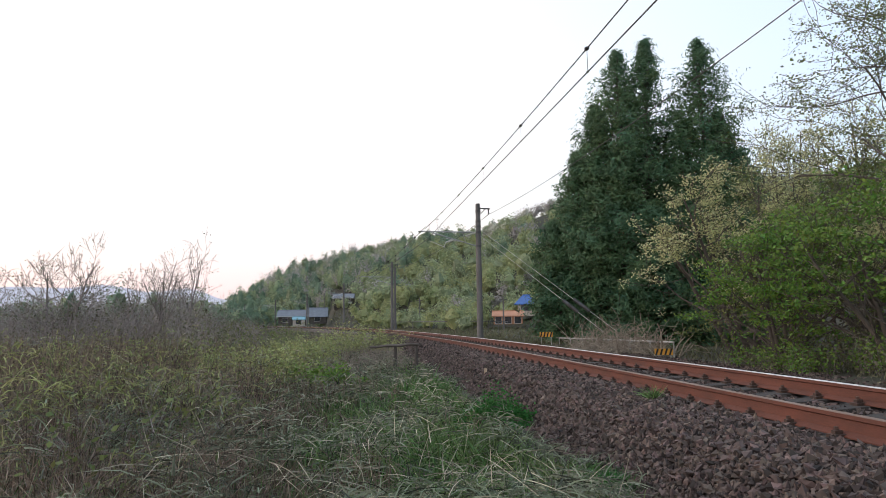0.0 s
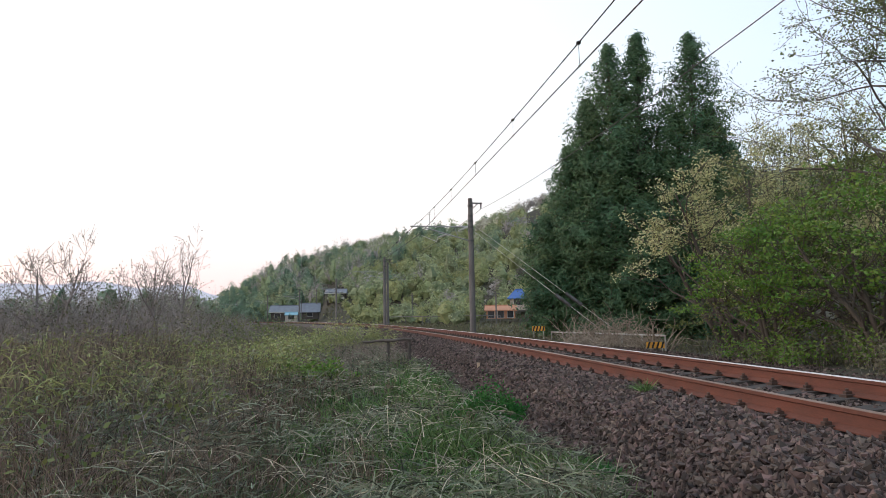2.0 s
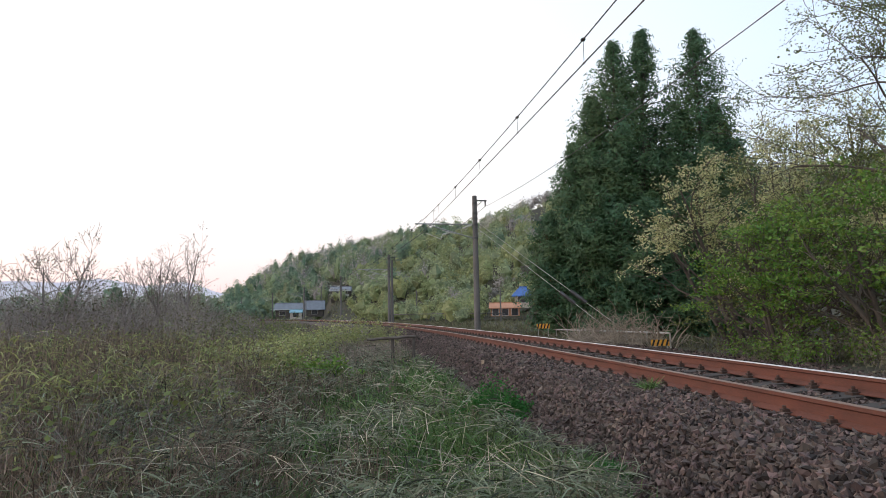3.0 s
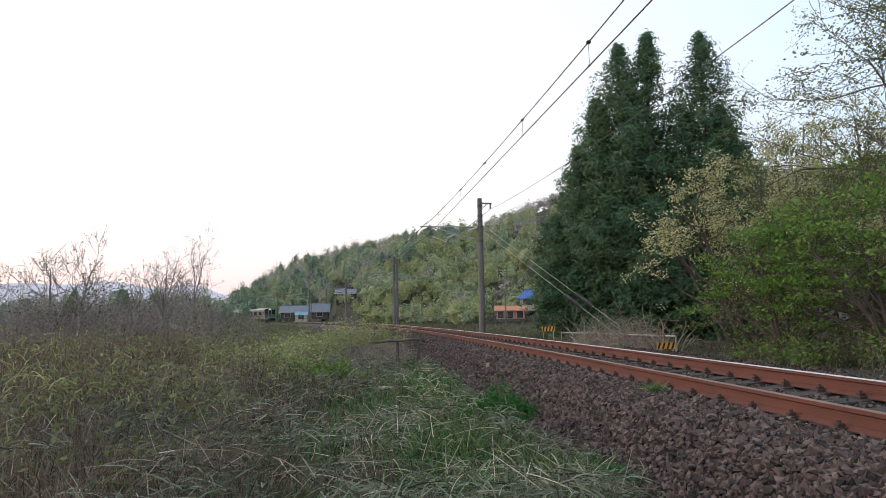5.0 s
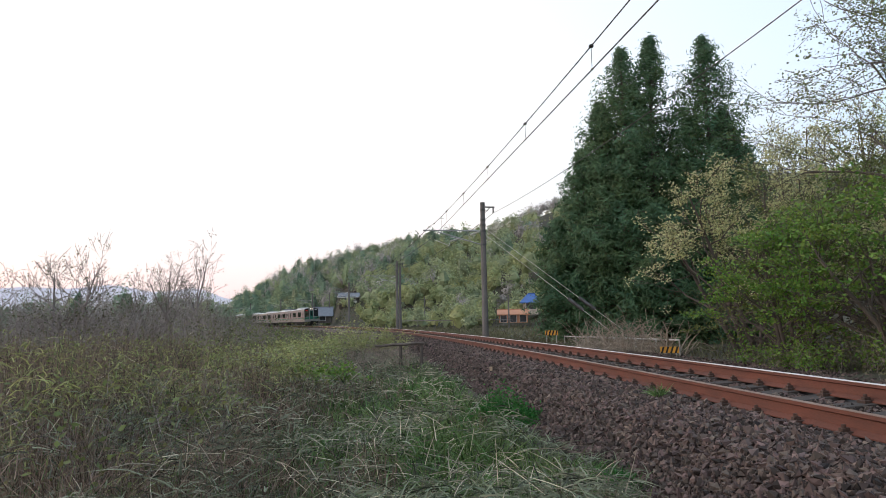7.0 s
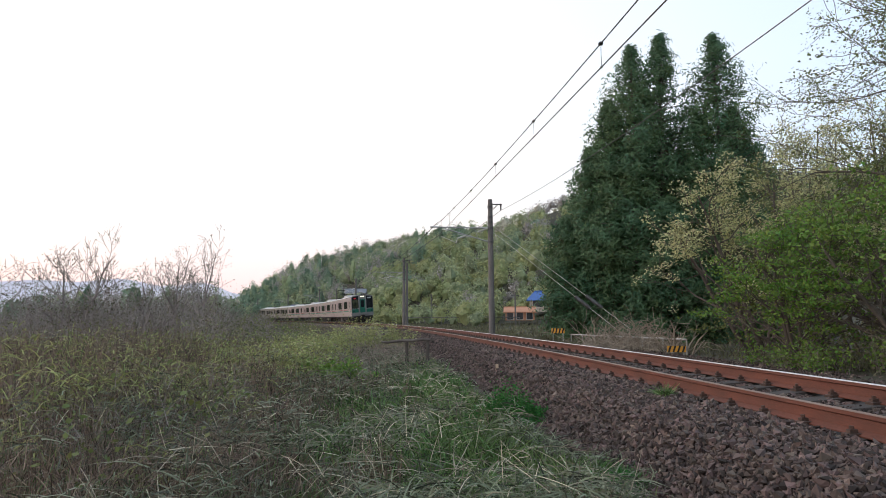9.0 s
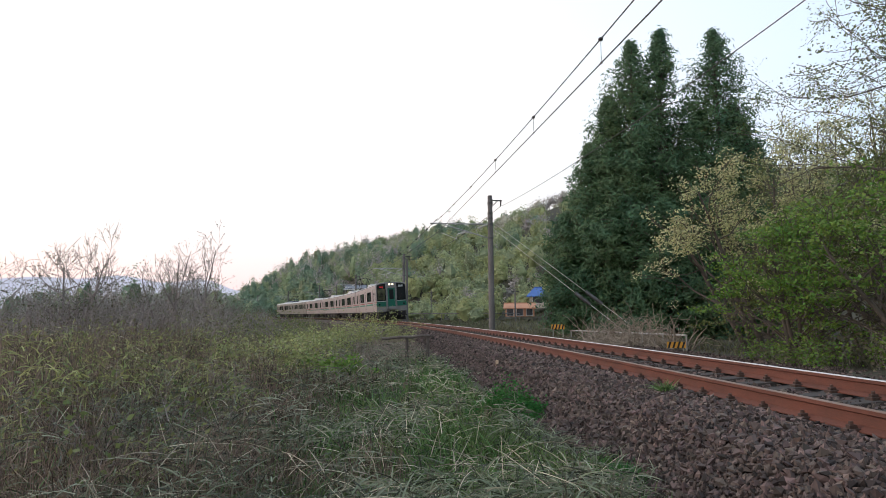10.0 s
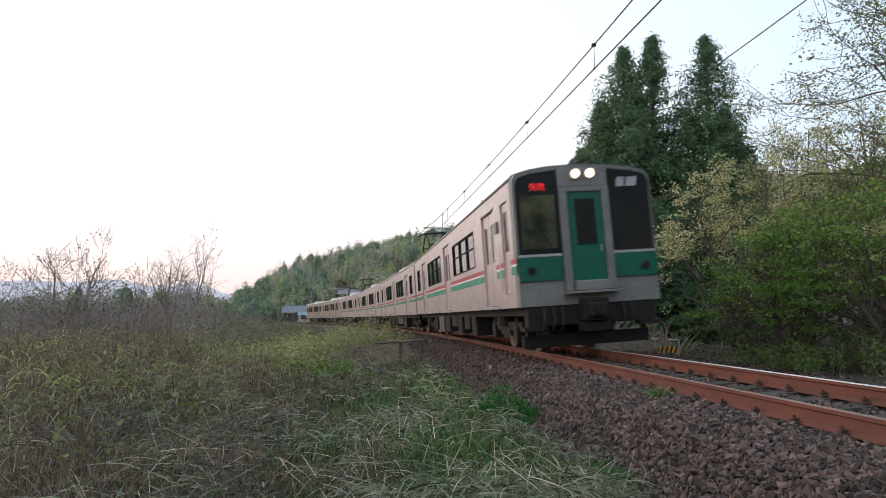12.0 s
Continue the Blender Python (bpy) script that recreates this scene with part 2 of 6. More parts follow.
# ---- ground sheet ----
def build_ground():
    rings = np.concatenate([[0.0], np.geomspace(0.6, 4600, 140)])
    az = np.concatenate([np.linspace(-1.0, 1.0, 221)[:-1], np.linspace(1.0, 2 * math.pi - 1.0, 61)[:-1]])
    r, a = np.meshgrid(rings[1:], az, indexing="ij")
    x, y = (r * np.sin(a)).ravel(), (r * np.cos(a)).ravel()
    z = ground_z(x, y)
    v = np.concatenate([[[0, 0, gz(0, 0)]], np.stack([x, y, z], -1)])
    n = len(az)
    i, j = np.meshgrid(np.arange(len(rings) - 2), np.arange(n), indexing="ij")
    k = (j + 1) % n
    q = np.stack([1 + i * n + j, 1 + (i + 1) * n + j, 1 + (i + 1) * n + k, 1 + i * n + k], -1).reshape(-1, 4)
    hub = np.array([[0, 1 + 2 * j_, 1 + 2 * j_ + 1, 1 + (2 * j_ + 2) % n] for j_ in range(n // 2)])
    q = np.concatenate([q, hub])
    ob = raw_np("ground", v, q, M_EARTH, smooth=True)
    tagged(ob, "brown earth with litter and dry grass roots", "ground", kind="structure")


build_ground()


# ---- ballast, rails, sleepers ----
SLEEPER_STEP = 0.572


def build_track():
    bed = empty("ballast", label="bed of grey-brown crushed stone with sloping shoulders", category="ballast", kind="structure")
    v, q = sweep([(-2.42, -0.86), (-2.0, -0.63), (-1.5, -0.25), (-1.2, -0.225), (1.2, -0.225), (1.5, -0.25), (2.05, -0.55), (2.5, -0.72)], -25, 440, 1.0, closed=False)
    part_bed = raw_np("bed", v, q, M_BALLAST, bed)
    track = empty("railway_track", label="single railway track of rusty rails on concrete sleepers", category="railway track", kind="structure")
    w, hd = 0.0725, 0.0325
    web = [(-w, -0.174), (w, -0.174), (w, -0.163), (0.012, -0.135), (0.009, -0.05), (hd, -0.036), (hd, -0.006), (-hd, -0.006), (-hd, -0.036), (-0.009, -0.05), (-0.012, -0.135), (-w, -0.163)]
    for d in (-0.566, 0.566):
        v, q = sweep([(a + d, b) for a, b in web], -25, 440, 1.0)
        rail = raw_np("rail", v, q, M_RUST, track)
        head = [(-hd + 0.003, -0.0055), (hd - 0.003, -0.0055), (hd - 0.003, -0.003), (hd - 0.014, 0.0), (-hd + 0.014, 0.0), (-hd + 0.003, -0.003)]
        v, q = sweep([(a + d, b) for a, b in head], -25, 440, 1.0)
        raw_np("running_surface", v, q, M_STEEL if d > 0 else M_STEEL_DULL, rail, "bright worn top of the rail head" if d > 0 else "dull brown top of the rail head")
    sl = box(-1.0, 1.0, -0.12, 0.12, -0.36, -0.176, 0.012)
    me = bpy.data.meshes.new("sleeper")
    sl.to_mesh(me)
    sl.free()
    me.materials.append(M_SLEEPER)
    cb = bmesh.new()
    add_box(cb, -0.045, 0.055, -0.05, 0.05, -0.182, -0.150)
    add_box(cb, -0.035, 0.03, -0.022, 0.022, -0.152, -0.122)
    add_rod(cb, (0, 0, -0.13), (0, 0, -0.095), 0.017, 0.017, 6)
    ce = bpy.data.meshes.new("rail_clip")
    cb.to_mesh(ce)
    cb.free()
    ce.materials.append(M_CLIP)
    far = Heap()
    base = np.array([tuple(c.co) for c in me.vertices])
    faces = [list(p.vertices) for p in me.polygons]
    n = 0
    s = -4.0
    lean = math.atan(CANT / 1.13)
    while s < 300:
        p, a = line(s)
        m = Matrix.Translation(p) @ Matrix.Rotation(-a, 4, "Z") @ Matrix.Rotation(-lean, 4, "Y")
        if s < 66:
            ob = new("sleeper", me)
            ob.parent, ob.matrix_basis = track, m
            for d in (-0.566, 0.566):
                for e in (-1, 1):
                    c = new("rail_clip", ce)
                    c.parent = ob
                    c.matrix_basis = pose(d + e * 0.10, 0, 0, 0, 0, 0 if e > 0 else 180)
        else:
            for d in (-0.566, 0.566):
                for e in (-1, 1):
                    x0, x1, y0, y1, z0, z1 = d + e * 0.10 - 0.05, d + e * 0.10 + 0.05, -0.05, 0.05, -0.18, -0.12
                    cv = [m @ Vector((x, y, z)) for z in (z0, z1) for x, y in ((x0, y0), (x1, y0), (x1, y1), (x0, y1))]
                    far.add([list(c) for c in cv], [(0, 3, 2, 1), (4, 5, 6, 7), (0, 1, 5, 4), (1, 2, 6, 5), (2, 3, 7, 6), (3, 0, 4, 7)])
            cv = [m @ Vector((x, y, z)) for z in (-0.3, -0.176) for x, y in ((-1, -0.12), (1, -0.12), (1, 0.12), (-1, 0.12))]
            far.add([list(c) for c in cv], [(0, 3, 2, 1), (4, 5, 6, 7), (0, 1, 5, 4), (1, 2, 6, 5), (2, 3, 7, 6), (3, 0, 4, 7)])
        s += SLEEPER_STEP
    tagged(far.done("far_sleepers", M_SLEEPER, track), kind="stuff")
    return bed, track


BED, TRACK = build_track()
# ---- the train ----
# rosy light from the low sky is tinted into the steel's base colour
M_STAINLESS = material("stainless_body", (0.60, 0.50, 0.485), 0.34, 0.45, vary=(0.52, 0.435, 0.42), size=2.5, stretch=(1, 0.6, 1), fine=0.3)
M_STAIN_DULL = material("dull_stainless_body", (0.33, 0.30, 0.26), 0.5, 0.3, vary=(0.27, 0.245, 0.21), size=2.5, fine=0.3)
M_ROOF = material("grey_roof_paint", (0.60, 0.60, 0.60), 0.6, vary=(0.46, 0.45, 0.45), size=1.5, fine=0.2)
M_GREEN = material("green_front_paint", (0.006, 0.125, 0.085), 0.35, vary=(0.005, 0.10, 0.07), size=0.8)
M_GREENLINE = material("green_stripe", (0.02, 0.26, 0.17), 0.4, size=1.5)
M_REDLINE = material("red_stripe", (0.42, 0.045, 0.06), 0.4, size=1.5)
M_CREAM = material("pale_stripe", (0.75, 0.72, 0.70), 0.4, vary=(0.68, 0.65, 0.62), size=1.5)
M_GREYFRONT = material("grey_front_paint", (0.21, 0.21, 0.21), 0.45, vary=(0.165, 0.165, 0.165), size=0.8)
M_SILVER = material("silver_trim", (0.55, 0.55, 0.56), 0.35, 0.6, vary=(0.48, 0.48, 0.48), size=0.5)
M_BLACK = material("black_front_panel", (0.012, 0.014, 0.018), 0.15, vary=(0.018, 0.02, 0.024), size=0.6)
# opaque screen; the dim yellowish cab behind it is mottled into the colour
M_SCREEN_INTERIOR = material("windscreen_painted_interior", (0.012, 0.015, 0.014), 0.08, vary=(0.11, 0.115, 0.07), size=0.55)
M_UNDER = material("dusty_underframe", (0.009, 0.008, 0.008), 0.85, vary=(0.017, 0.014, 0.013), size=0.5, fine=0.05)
M_BOXGREY = material("underfloor_box_grey", (0.11, 0.10, 0.098), 0.7, vary=(0.06, 0.055, 0.052), size=0.5)
M_WHEEL = material("worn_wheel_steel", (0.12, 0.10, 0.095), 0.6, 0.6, vary=(0.2, 0.17, 0.16), size=0.3)
M_RUBBER = material("black_rubber", (0.02, 0.02, 0.021), 0.8, size=0.3)
M_LAMP = glow("lit_headlamp", (1.0, 0.82, 0.56), 2.2)
M_LED = glow("red_led", (1.0, 0.02, 0.03), 0.9)
M_MARK = material("white_mark", (0.42, 0.44, 0.47), 0.5, size=0.2)


def glass(name, tint, rough=0.03):
    m = bpy.data.materials.new(name)
    m.use_nodes = True
    b = m.node_tree.nodes["Principled BSDF"]
    b.inputs["Base Color"].default_value = (*tint, 1)
    b.inputs["Roughness"].default_value = rough
    b.inputs["Transmission Weight"].default_value = 1.0
    b.inputs["IOR"].default_value = 1.45
    return m


M_GLASS = glass("train_window_glass", (0.16, 0.17, 0.17))

BODY_W, SILL, EAVE, TOP = 1.45, 0.99, 3.52, 3.80


def wall_with_holes(bm, sx, y0, y1, z0, z1, holes, depth=0.07):
    """A side wall at x = sx with openings (ya, yb, za, zb), each with reveals turned inwards."""
    ys = sorted({y0, y1, *[v for h_ in holes for v in h_[:2]]})
    zs = sorted({z0, z1, *[v for h_ in holes for v in h_[2:]]})
    quad = lambda *p: bm.faces.new([bm.verts.new(v) for v in p])
    for ya, yb in zip(ys, ys[1:]):
        for za, zb in zip(zs, zs[1:]):
            c = ((ya + yb) / 2, (za + zb) / 2)
            if not any(h_[0] < c[0] < h_[1] and h_[2] < c[1] < h_[3] for h_ in holes):
                quad((sx, ya, za), (sx, yb, za), (sx, yb, zb), (sx, ya, zb))
    ix = sx - math.copysign(depth, sx)
    for ya, yb, za, zb in holes:
        quad((sx, ya, za), (ix, ya, za), (ix, ya, zb), (sx, ya, zb))
        quad((sx, yb, za), (ix, yb, za), (ix, yb, zb), (sx, yb, zb))
        quad((sx, ya, za), (sx, yb, za), (ix, yb, za), (ix, ya, za))
        quad((sx, ya, zb), (sx, yb, zb), (ix, yb, zb), (ix, ya, zb))


def roof_mesh(y0, y1):
    prof = [(BODY_W, EAVE), (BODY_W - 0.02, 3.585), (1.36, 3.64), (1.1, 3.71), (0.7, 3.77), (0.0, TOP)]
    prof = prof + [(-x, z) for x, z in reversed(prof[:-1])]
    bm = bmesh.new()
    a = [bm.verts.new((x, y0, z)) for x, z in prof]
    b = [bm.verts.new((x, y1, z)) for x, z in prof]
    for i in range(len(prof) - 1):
        bm.faces.new((a[i], a[i + 1], b[i + 1], b[i]))
    for r_ in (a, b):
        bm.faces.new(r_)
    return bm


def disc(bm, c, r, th, axis="X", seg=20):
    rot = Matrix.Rotation(radians(90), 4, "Y" if axis == "X" else "X")
    bmesh.ops.create_cone(bm, cap_ends=True, segments=seg, radius1=r, radius2=r, depth=th, matrix=Matrix.Translation(c) @ rot)
    return bm


def bogie(car, y):
    b = empty("bogie")
    b.parent, b.location = car, (0, y, 0)
    fr = bmesh.new()
    for sx in (-1, 1):
        add_box(fr, sx * 0.92, sx * 1.06, -1.45, 1.45, 0.48, 0.68, 0.03)
        add_box(fr, sx * 0.90, sx * 1.08, -0.45, 0.45, 0.38, 0.60, 0.03)
        for yy in (-1.05, 1.05):
            add_box(fr, sx * 0.90, sx * 1.12, yy - 0.17, yy + 0.17, 0.28, 0.60, 0.04)
            add_rod(fr, (sx * 1.0, yy, 0.55), (sx * 1.0, yy, 0.80), 0.10, 0.10, 10)
        add_rod(fr, (sx * 1.0, 0, 0.60), (sx * 1.0, 0, 0.95), 0.26, 0.26, 12)
    add_box(fr, -0.95, 0.95, -0.3, 0.3, 0.42, 0.62)
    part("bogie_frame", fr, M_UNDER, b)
    for yy in (-1.05, 1.05):
        for sx in (-1, 1):
            w = bmesh.new()
            disc(w, (sx * 0.565, yy, 0.43), 0.43, 0.12, seg=28)
            disc(w, (sx * 0.50, yy, 0.43), 0.455, 0.03, seg=28)
            disc(w, (sx * 0.60, yy, 0.43), 0.15, 0.16, seg=16)
            part("wheel", w, M_WHEEL, b)
        part("axle", rod((-0.9, yy, 0.43), (0.9, yy, 0.43), 0.08), M_UNDER, b)


def pantograph(car, y):
    p = empty("pantograph")
    p.parent, p.location = car, (0, y, TOP)
    base = bmesh.new()
    for sx in (-0.6, 0.6):
        add_box(base, sx - 0.04, sx + 0.04, -0.9, 0.9, 0.14, 0.2)
        for yy in (-0.7, 0.7):
            add_rod(base, (sx, yy, -0.04), (sx, yy, 0.15), 0.06, 0.05, 8)
    for yy in (-0.85, 0.85):
        add_box(base, -0.6, 0.6, yy - 0.03, yy + 0.03, 0.14, 0.2)
    part("base_frame", base, M_RUBBER, p)
    arms = bmesh.new()
    for sx in (-0.45, 0.45):
        for e in (-1, 1):
            add_rod(arms, (sx, e * 0.75, 0.2), (sx * 1.05, e * 1.05, 0.75), 0.036)
            add_rod(arms, (sx * 1.05, e * 1.05, 0.75), (sx, e * 0.12, 1.42), 0.030)
    for e in (-1, 1):
        add_rod(arms, (-0.47, e * 1.05, 0.75), (0.47, e * 1.05, 0.75), 0.026)
    part("arm", arms, M_RUBBER, p)
    hd = bmesh.new()
    for yy in (-0.14, 0.14):
        add_box(hd, -0.55, 0.55, yy - 0.05, yy + 0.05, 1.41, 1.48)
        add_rod(hd, (-0.55, yy, 1.445), (-0.85, yy, 1.30), 0.032)
        add_rod(hd, (0.55, yy, 1.445), (0.85, yy, 1.30), 0.032)
    part("collector_head", hd, M_RUBBER, p)


def side_fittings(car, sx, doors, windows, crew, body_mat, striped):
    """Doors, windows and stripes on one side; every y counts back from the nose."""
    out = math.copysign(1, sx)
    for c in doors:
        for e in (-1, 1):
            lo, hi = (c - 0.64, c - 0.005) if e < 0 else (c + 0.005, c + 0.64)
            bm = bmesh.new()
            wall_with_holes(bm, sx - out * 0.05, -hi, -lo, 1.06, 3.17, [(-hi + 0.12, -lo - 0.12, 2.05, 2.90)], 0.03)
            leaf = part("door", bm, body_mat, car)
            part("door_window", box(sx - out * 0.075, sx - out * 0.065, -hi + 0.12, -lo - 0.12, 2.05, 2.90), M_GLASS, leaf)
        part("door_seal", box(sx - out * 0.062, sx - out * 0.047, -c - 0.006, -c + 0.006, 1.06, 3.17), M_RUBBER, car)
        part("door_rail", box(sx + out * 0.002, sx + out * 0.02, -c - 0.72, -c + 0.72, 3.20, 3.25), M_SILVER, car)
        part("door_step", box(sx - out * 0.04, sx + out * 0.03, -c - 0.70, -c + 0.70, 0.985, 1.05, 0.006), M_SILVER, car)
    for a, b in windows:
        w = empty("window")
        w.parent = car
        fr = bmesh.new()
        n = max(1, round((b - a) / 1.15))
        for i in range(n + 1):
            y = -(a + (b - a) * i / n)
            add_box(fr, sx - out * 0.055, sx + out * 0.006, y - 0.03, y + 0.03, 2.10, 3.02)
        for z in (2.10, 3.02):
            add_box(fr, sx - out * 0.055, sx + out * 0.006, -b, -a, z - 0.02, z + 0.02)
        for i in range(n):
            ya, yb = -(a + (b - a) * i / n), -(a + (b - a) * (i + 1) / n)
            add_box(fr, sx - out * 0.05, sx - out * 0.01, yb, ya, 2.60, 2.635)
        part("window_frame", fr, M_RUBBER, w)
        for i in range(n):
            ya, yb = -(a + (b - a) * i / n), -(a + (b - a) * (i + 1) / n)
            part("pane", box(sx - out * 0.045, sx - out * 0.035, yb, ya, 2.10, 3.02), M_GLASS, w)
    if crew:
        bm = bmesh.new()
        wall_with_holes(bm, sx - out * 0.04, -crew[1], -crew[0], 1.28, 3.16, [(-crew[1] + 0.07, -crew[0] - 0.07, 2.15, 2.98)], 0.03)
        leaf = part("crew_door", bm, body_mat, car)
        part("crew_window", box(sx - out * 0.065, sx - out * 0.055, -crew[1] + 0.07, -crew[0] - 0.07, 2.15, 2.98), M_GLASS, leaf)
        part("hand_rail", rod((sx + out * 0.05, -crew[1] - 0.10, 1.35), (sx + out * 0.05, -crew[1] - 0.10, 2.4), 0.014), M_SILVER, car)
        part("mirror_box", box(sx - out * 0.01, sx + out * 0.05, -1.55, -1.32, 2.62, 2.86, 0.01), M_GREYFRONT, car)
    if striped:
        gaps = sorted([(c - 0.66, c + 0.66) for c in doors] + ([crew] if crew else []))
        y, runs = 0.02, []
        for a, b in gaps:
            runs.append((y, a))
            y = b
        runs.append((y, 19.45))
        for a, b in runs:
            for z0, z1, m, nm in ((1.64, 1.80, M_GREENLINE, "green_stripe"), (1.80, 1.845, M_CREAM, "pale_stripe"), (1.845, 1.945, M_REDLINE, "red_stripe")):
                part(nm, box(sx, sx + out * 0.004, -b, -a, z0, z1), m, car)


def underfloor(car, seed):
    rnd = random.Random(seed)
    fl = bmesh.new()
    add_box(fl, -1.30, 1.30, -19.3, -0.3, 0.93, 1.02)
    for sx in (-1.2, 1.2):
        add_box(fl, sx - 0.06, sx + 0.06, -19.3, -0.3, 0.82, 0.95)
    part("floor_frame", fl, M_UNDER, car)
    y = -5.4
    while y > -14.2:
        w, h_ = rnd.uniform(0.5, 1.5), rnd.uniform(0.35, 0.6)
        for sx in (-1, 1):
            dpt = rnd.uniform(0.7, 1.0)
            bx = bmesh.new()
            add_box(bx, sx * 1.28, sx * (1.28 - dpt), y - w, y, 0.86 - h_, 0.86, 0.02)
            add_box(bx, sx * 1.285, sx * 1.29, y - w * 0.8, y - w * 0.2, 0.86 - h_ * 0.8, 0.80)
            add_rod(bx, (sx * 1.1, y - w * 0.5, 0.8), (sx * 1.1, y - w * 0.5, 0.95), 0.04)
            part("equipment_box", bx, rnd.choice((M_UNDER, M_UNDER, M_BOXGREY)), car)
        y -= w + rnd.uniform(0.1, 0.6)
    bogie(car, -2.9)
    bogie(car, -16.7)


def cab_front(car):
    f0 = 0.0
    W = BODY_W
    nose = bmesh.new()
    # panel round the edge and over the windows
    edge = []
    prof = [(-W, SILL), (-W, 3.42), (-W + 0.02, 3.52), (-1.36, 3.62), (-1.1, 3.70), (-0.7, 3.76), (0, 3.79)]
    prof = prof + [(-x, z) for x, z in reversed(prof[:-1])]
    vs0 = [nose.verts.new((x, -0.22, z)) for x, z in prof]
    vs1 = [nose.verts.new((x * 0.985, -0.02, SILL + (z - SILL) * 0.995)) for x, z in prof]
    for i in range(len(prof) - 1):
        nose.faces.new((vs0[i], vs0[i + 1], vs1[i + 1], vs1[i]))
    part("front_rim", nose, M_GREYFRONT, car)
    back = bmesh.new()
    back.faces.new([back.verts.new((x * 0.985, -0.03, SILL + (z - SILL) * 0.995)) for x, z in prof])
    bmesh.ops.delete(back, geom=[], context="VERTS")
    part("front_panel", back, M_GREYFRONT, car)
    for sx in (-1, 1):
        bm = bmesh.new()
        pts = [(0.53, 2.00), (1.375, 2.00), (1.375, 3.40), (1.30, 3.53), (1.05, 3.60), (0.53, 3.66)]
        a = [bm.verts.new((sx * x, -0.03, z)) for x, z in pts]
        b = [bm.verts.new((sx * x, 0.012, z)) for x, z in pts]
        bm.faces.new(b)
        for i in range(len(pts)):
            j = (i + 1) % len(pts)
            bm.faces.new((a[i], a[j], b[j], b[i]))
        surround = part("window_surround", bm, M_BLACK, car, "glossy black panel round the cab window")
        # on one side the cab's interior tones are painted onto the screen
        part("windscreen", box(sx * 0.60, sx * 1.31, 0.013, 0.022, 2.10, 3.16, 0.004), M_SCREEN_INTERIOR if sx > 0 else M_BLACK, surround, "dark reflecting cab windscreen")
        wip = bmesh.new()
        add_rod(wip, (sx * 0.7, 0.035, 2.06), (sx * 1.05, 0.04, 2.75), 0.010)
        part("wiper", wip, M_RUBBER, car)
        part("silver_strip", box(sx * 0.53, sx * 1.41, -0.03, 0.016, 1.945, 1.995, 0.003), M_SILVER, car)
        part("green_panel", box(sx * 0.53, sx * 1.415, -0.03, 0.012, 1.48, 1.944, 0.003), M_GREEN, car)
        tl = bmesh.new()
        disc(tl, (sx * 1.17, 0.02, 1.67), 0.085, 0.05, "Y", 20)
        lamp = part("tail_lamp", tl, M_RUBBER, car, "dark unlit tail lamp")
        disc_ = bmesh.new()
        disc(disc_, (sx * 1.17, 0.048, 1.67), 0.05, 0.012, "Y", 16)
        part("lens", disc_, M_BLACK, lamp)
        hl = bmesh.new()
        disc(hl, (sx * 0.15, 0.05, 3.555), 0.105, 0.06, "Y", 24)
        lamp = part("headlamp", hl, M_SILVER, car, "round lit headlamp")
        lens = bmesh.new()
        disc(lens, (sx * 0.15, 0.085, 3.555), 0.088, 0.02, "Y", 24)
        part("lens", lens, M_LAMP, lamp)
        part("corner_step", box(sx * 0.95, sx * 1.40, -0.25, 0.0, 0.52, 0.60, 0.01), M_UNDER, car)
    part("lamp_panel", box(-0.515, 0.515, -0.03, 0.03, 3.31, 3.69, 0.012), M_GREYFRONT, car)
    fr = bmesh.new()
    for sx in (-1, 1):
        add_box(fr, sx * 0.36, sx * 0.515, -0.03, 0.06, 1.25, 3.30, 0.012)
    add_box(fr, -0.36, 0.36, -0.03, 0.06, 3.20, 3.30, 0.012)
    part("door_frame", fr, M_GREYFRONT, car)
    dr = part("front_door", box(-0.358, 0.358, -0.03, 0.025, 1.44, 3.198, 0.006), M_GREEN, car, "green gangway door with a dark window")
    part("door_window", box(-0.21, 0.21, 0.02, 0.032, 2.14, 3.06, 0.006), M_BLACK, dr)
    part("handle", rod((-0.27, 0.06, 2.0), (-0.27, 0.06, 2.12), 0.012), M_SILVER, dr)
    ap = bmesh.new()
    add_box(ap, -0.34, 0.34, -0.02, 0.16, 1.24, 1.44, 0.03)
    add_box(ap, -0.55, 0.55, -0.02, 0.22, 1.19, 1.235, 0.01)
    part("gangway_step", ap, M_GREYFRONT, car)
    low = bmesh.new()
    add_box(low, -1.30, 1.30, -0.35, -0.05, 0.60, 1.0, 0.02)
    part("buffer_beam", low, M_UNDER, car)
    cp = bmesh.new()
    add_box(cp, -0.26, 0.26, -0.2, 0.22, 0.66, 1.10, 0.04)
    add_box(cp, -0.16, 0.16, 0.1, 0.38, 0.74, 1.0, 0.04)
    disc(cp, (0, 0.39, 0.87), 0.09, 0.05, "Y", 16)
    part("coupler", cp, M_UNDER, car)
    pl = bmesh.new()
    add_box(pl, -0.30, 0.30, -0.1, 0.12, 0.46, 0.64, 0.02)
    part("coupler_box", pl, M_UNDER, car)
    sk = bmesh.new()
    add_box(sk, -1.32, 1.32, -0.55, -0.42, 0.17, 0.42, 0.02)
    for sx in (-1, 1):
        add_box(sk, sx * 1.15, sx * 1.25, -0.5, -0.4, 0.4, 0.95)
    part("snow_guard", sk, M_UNDER, car)
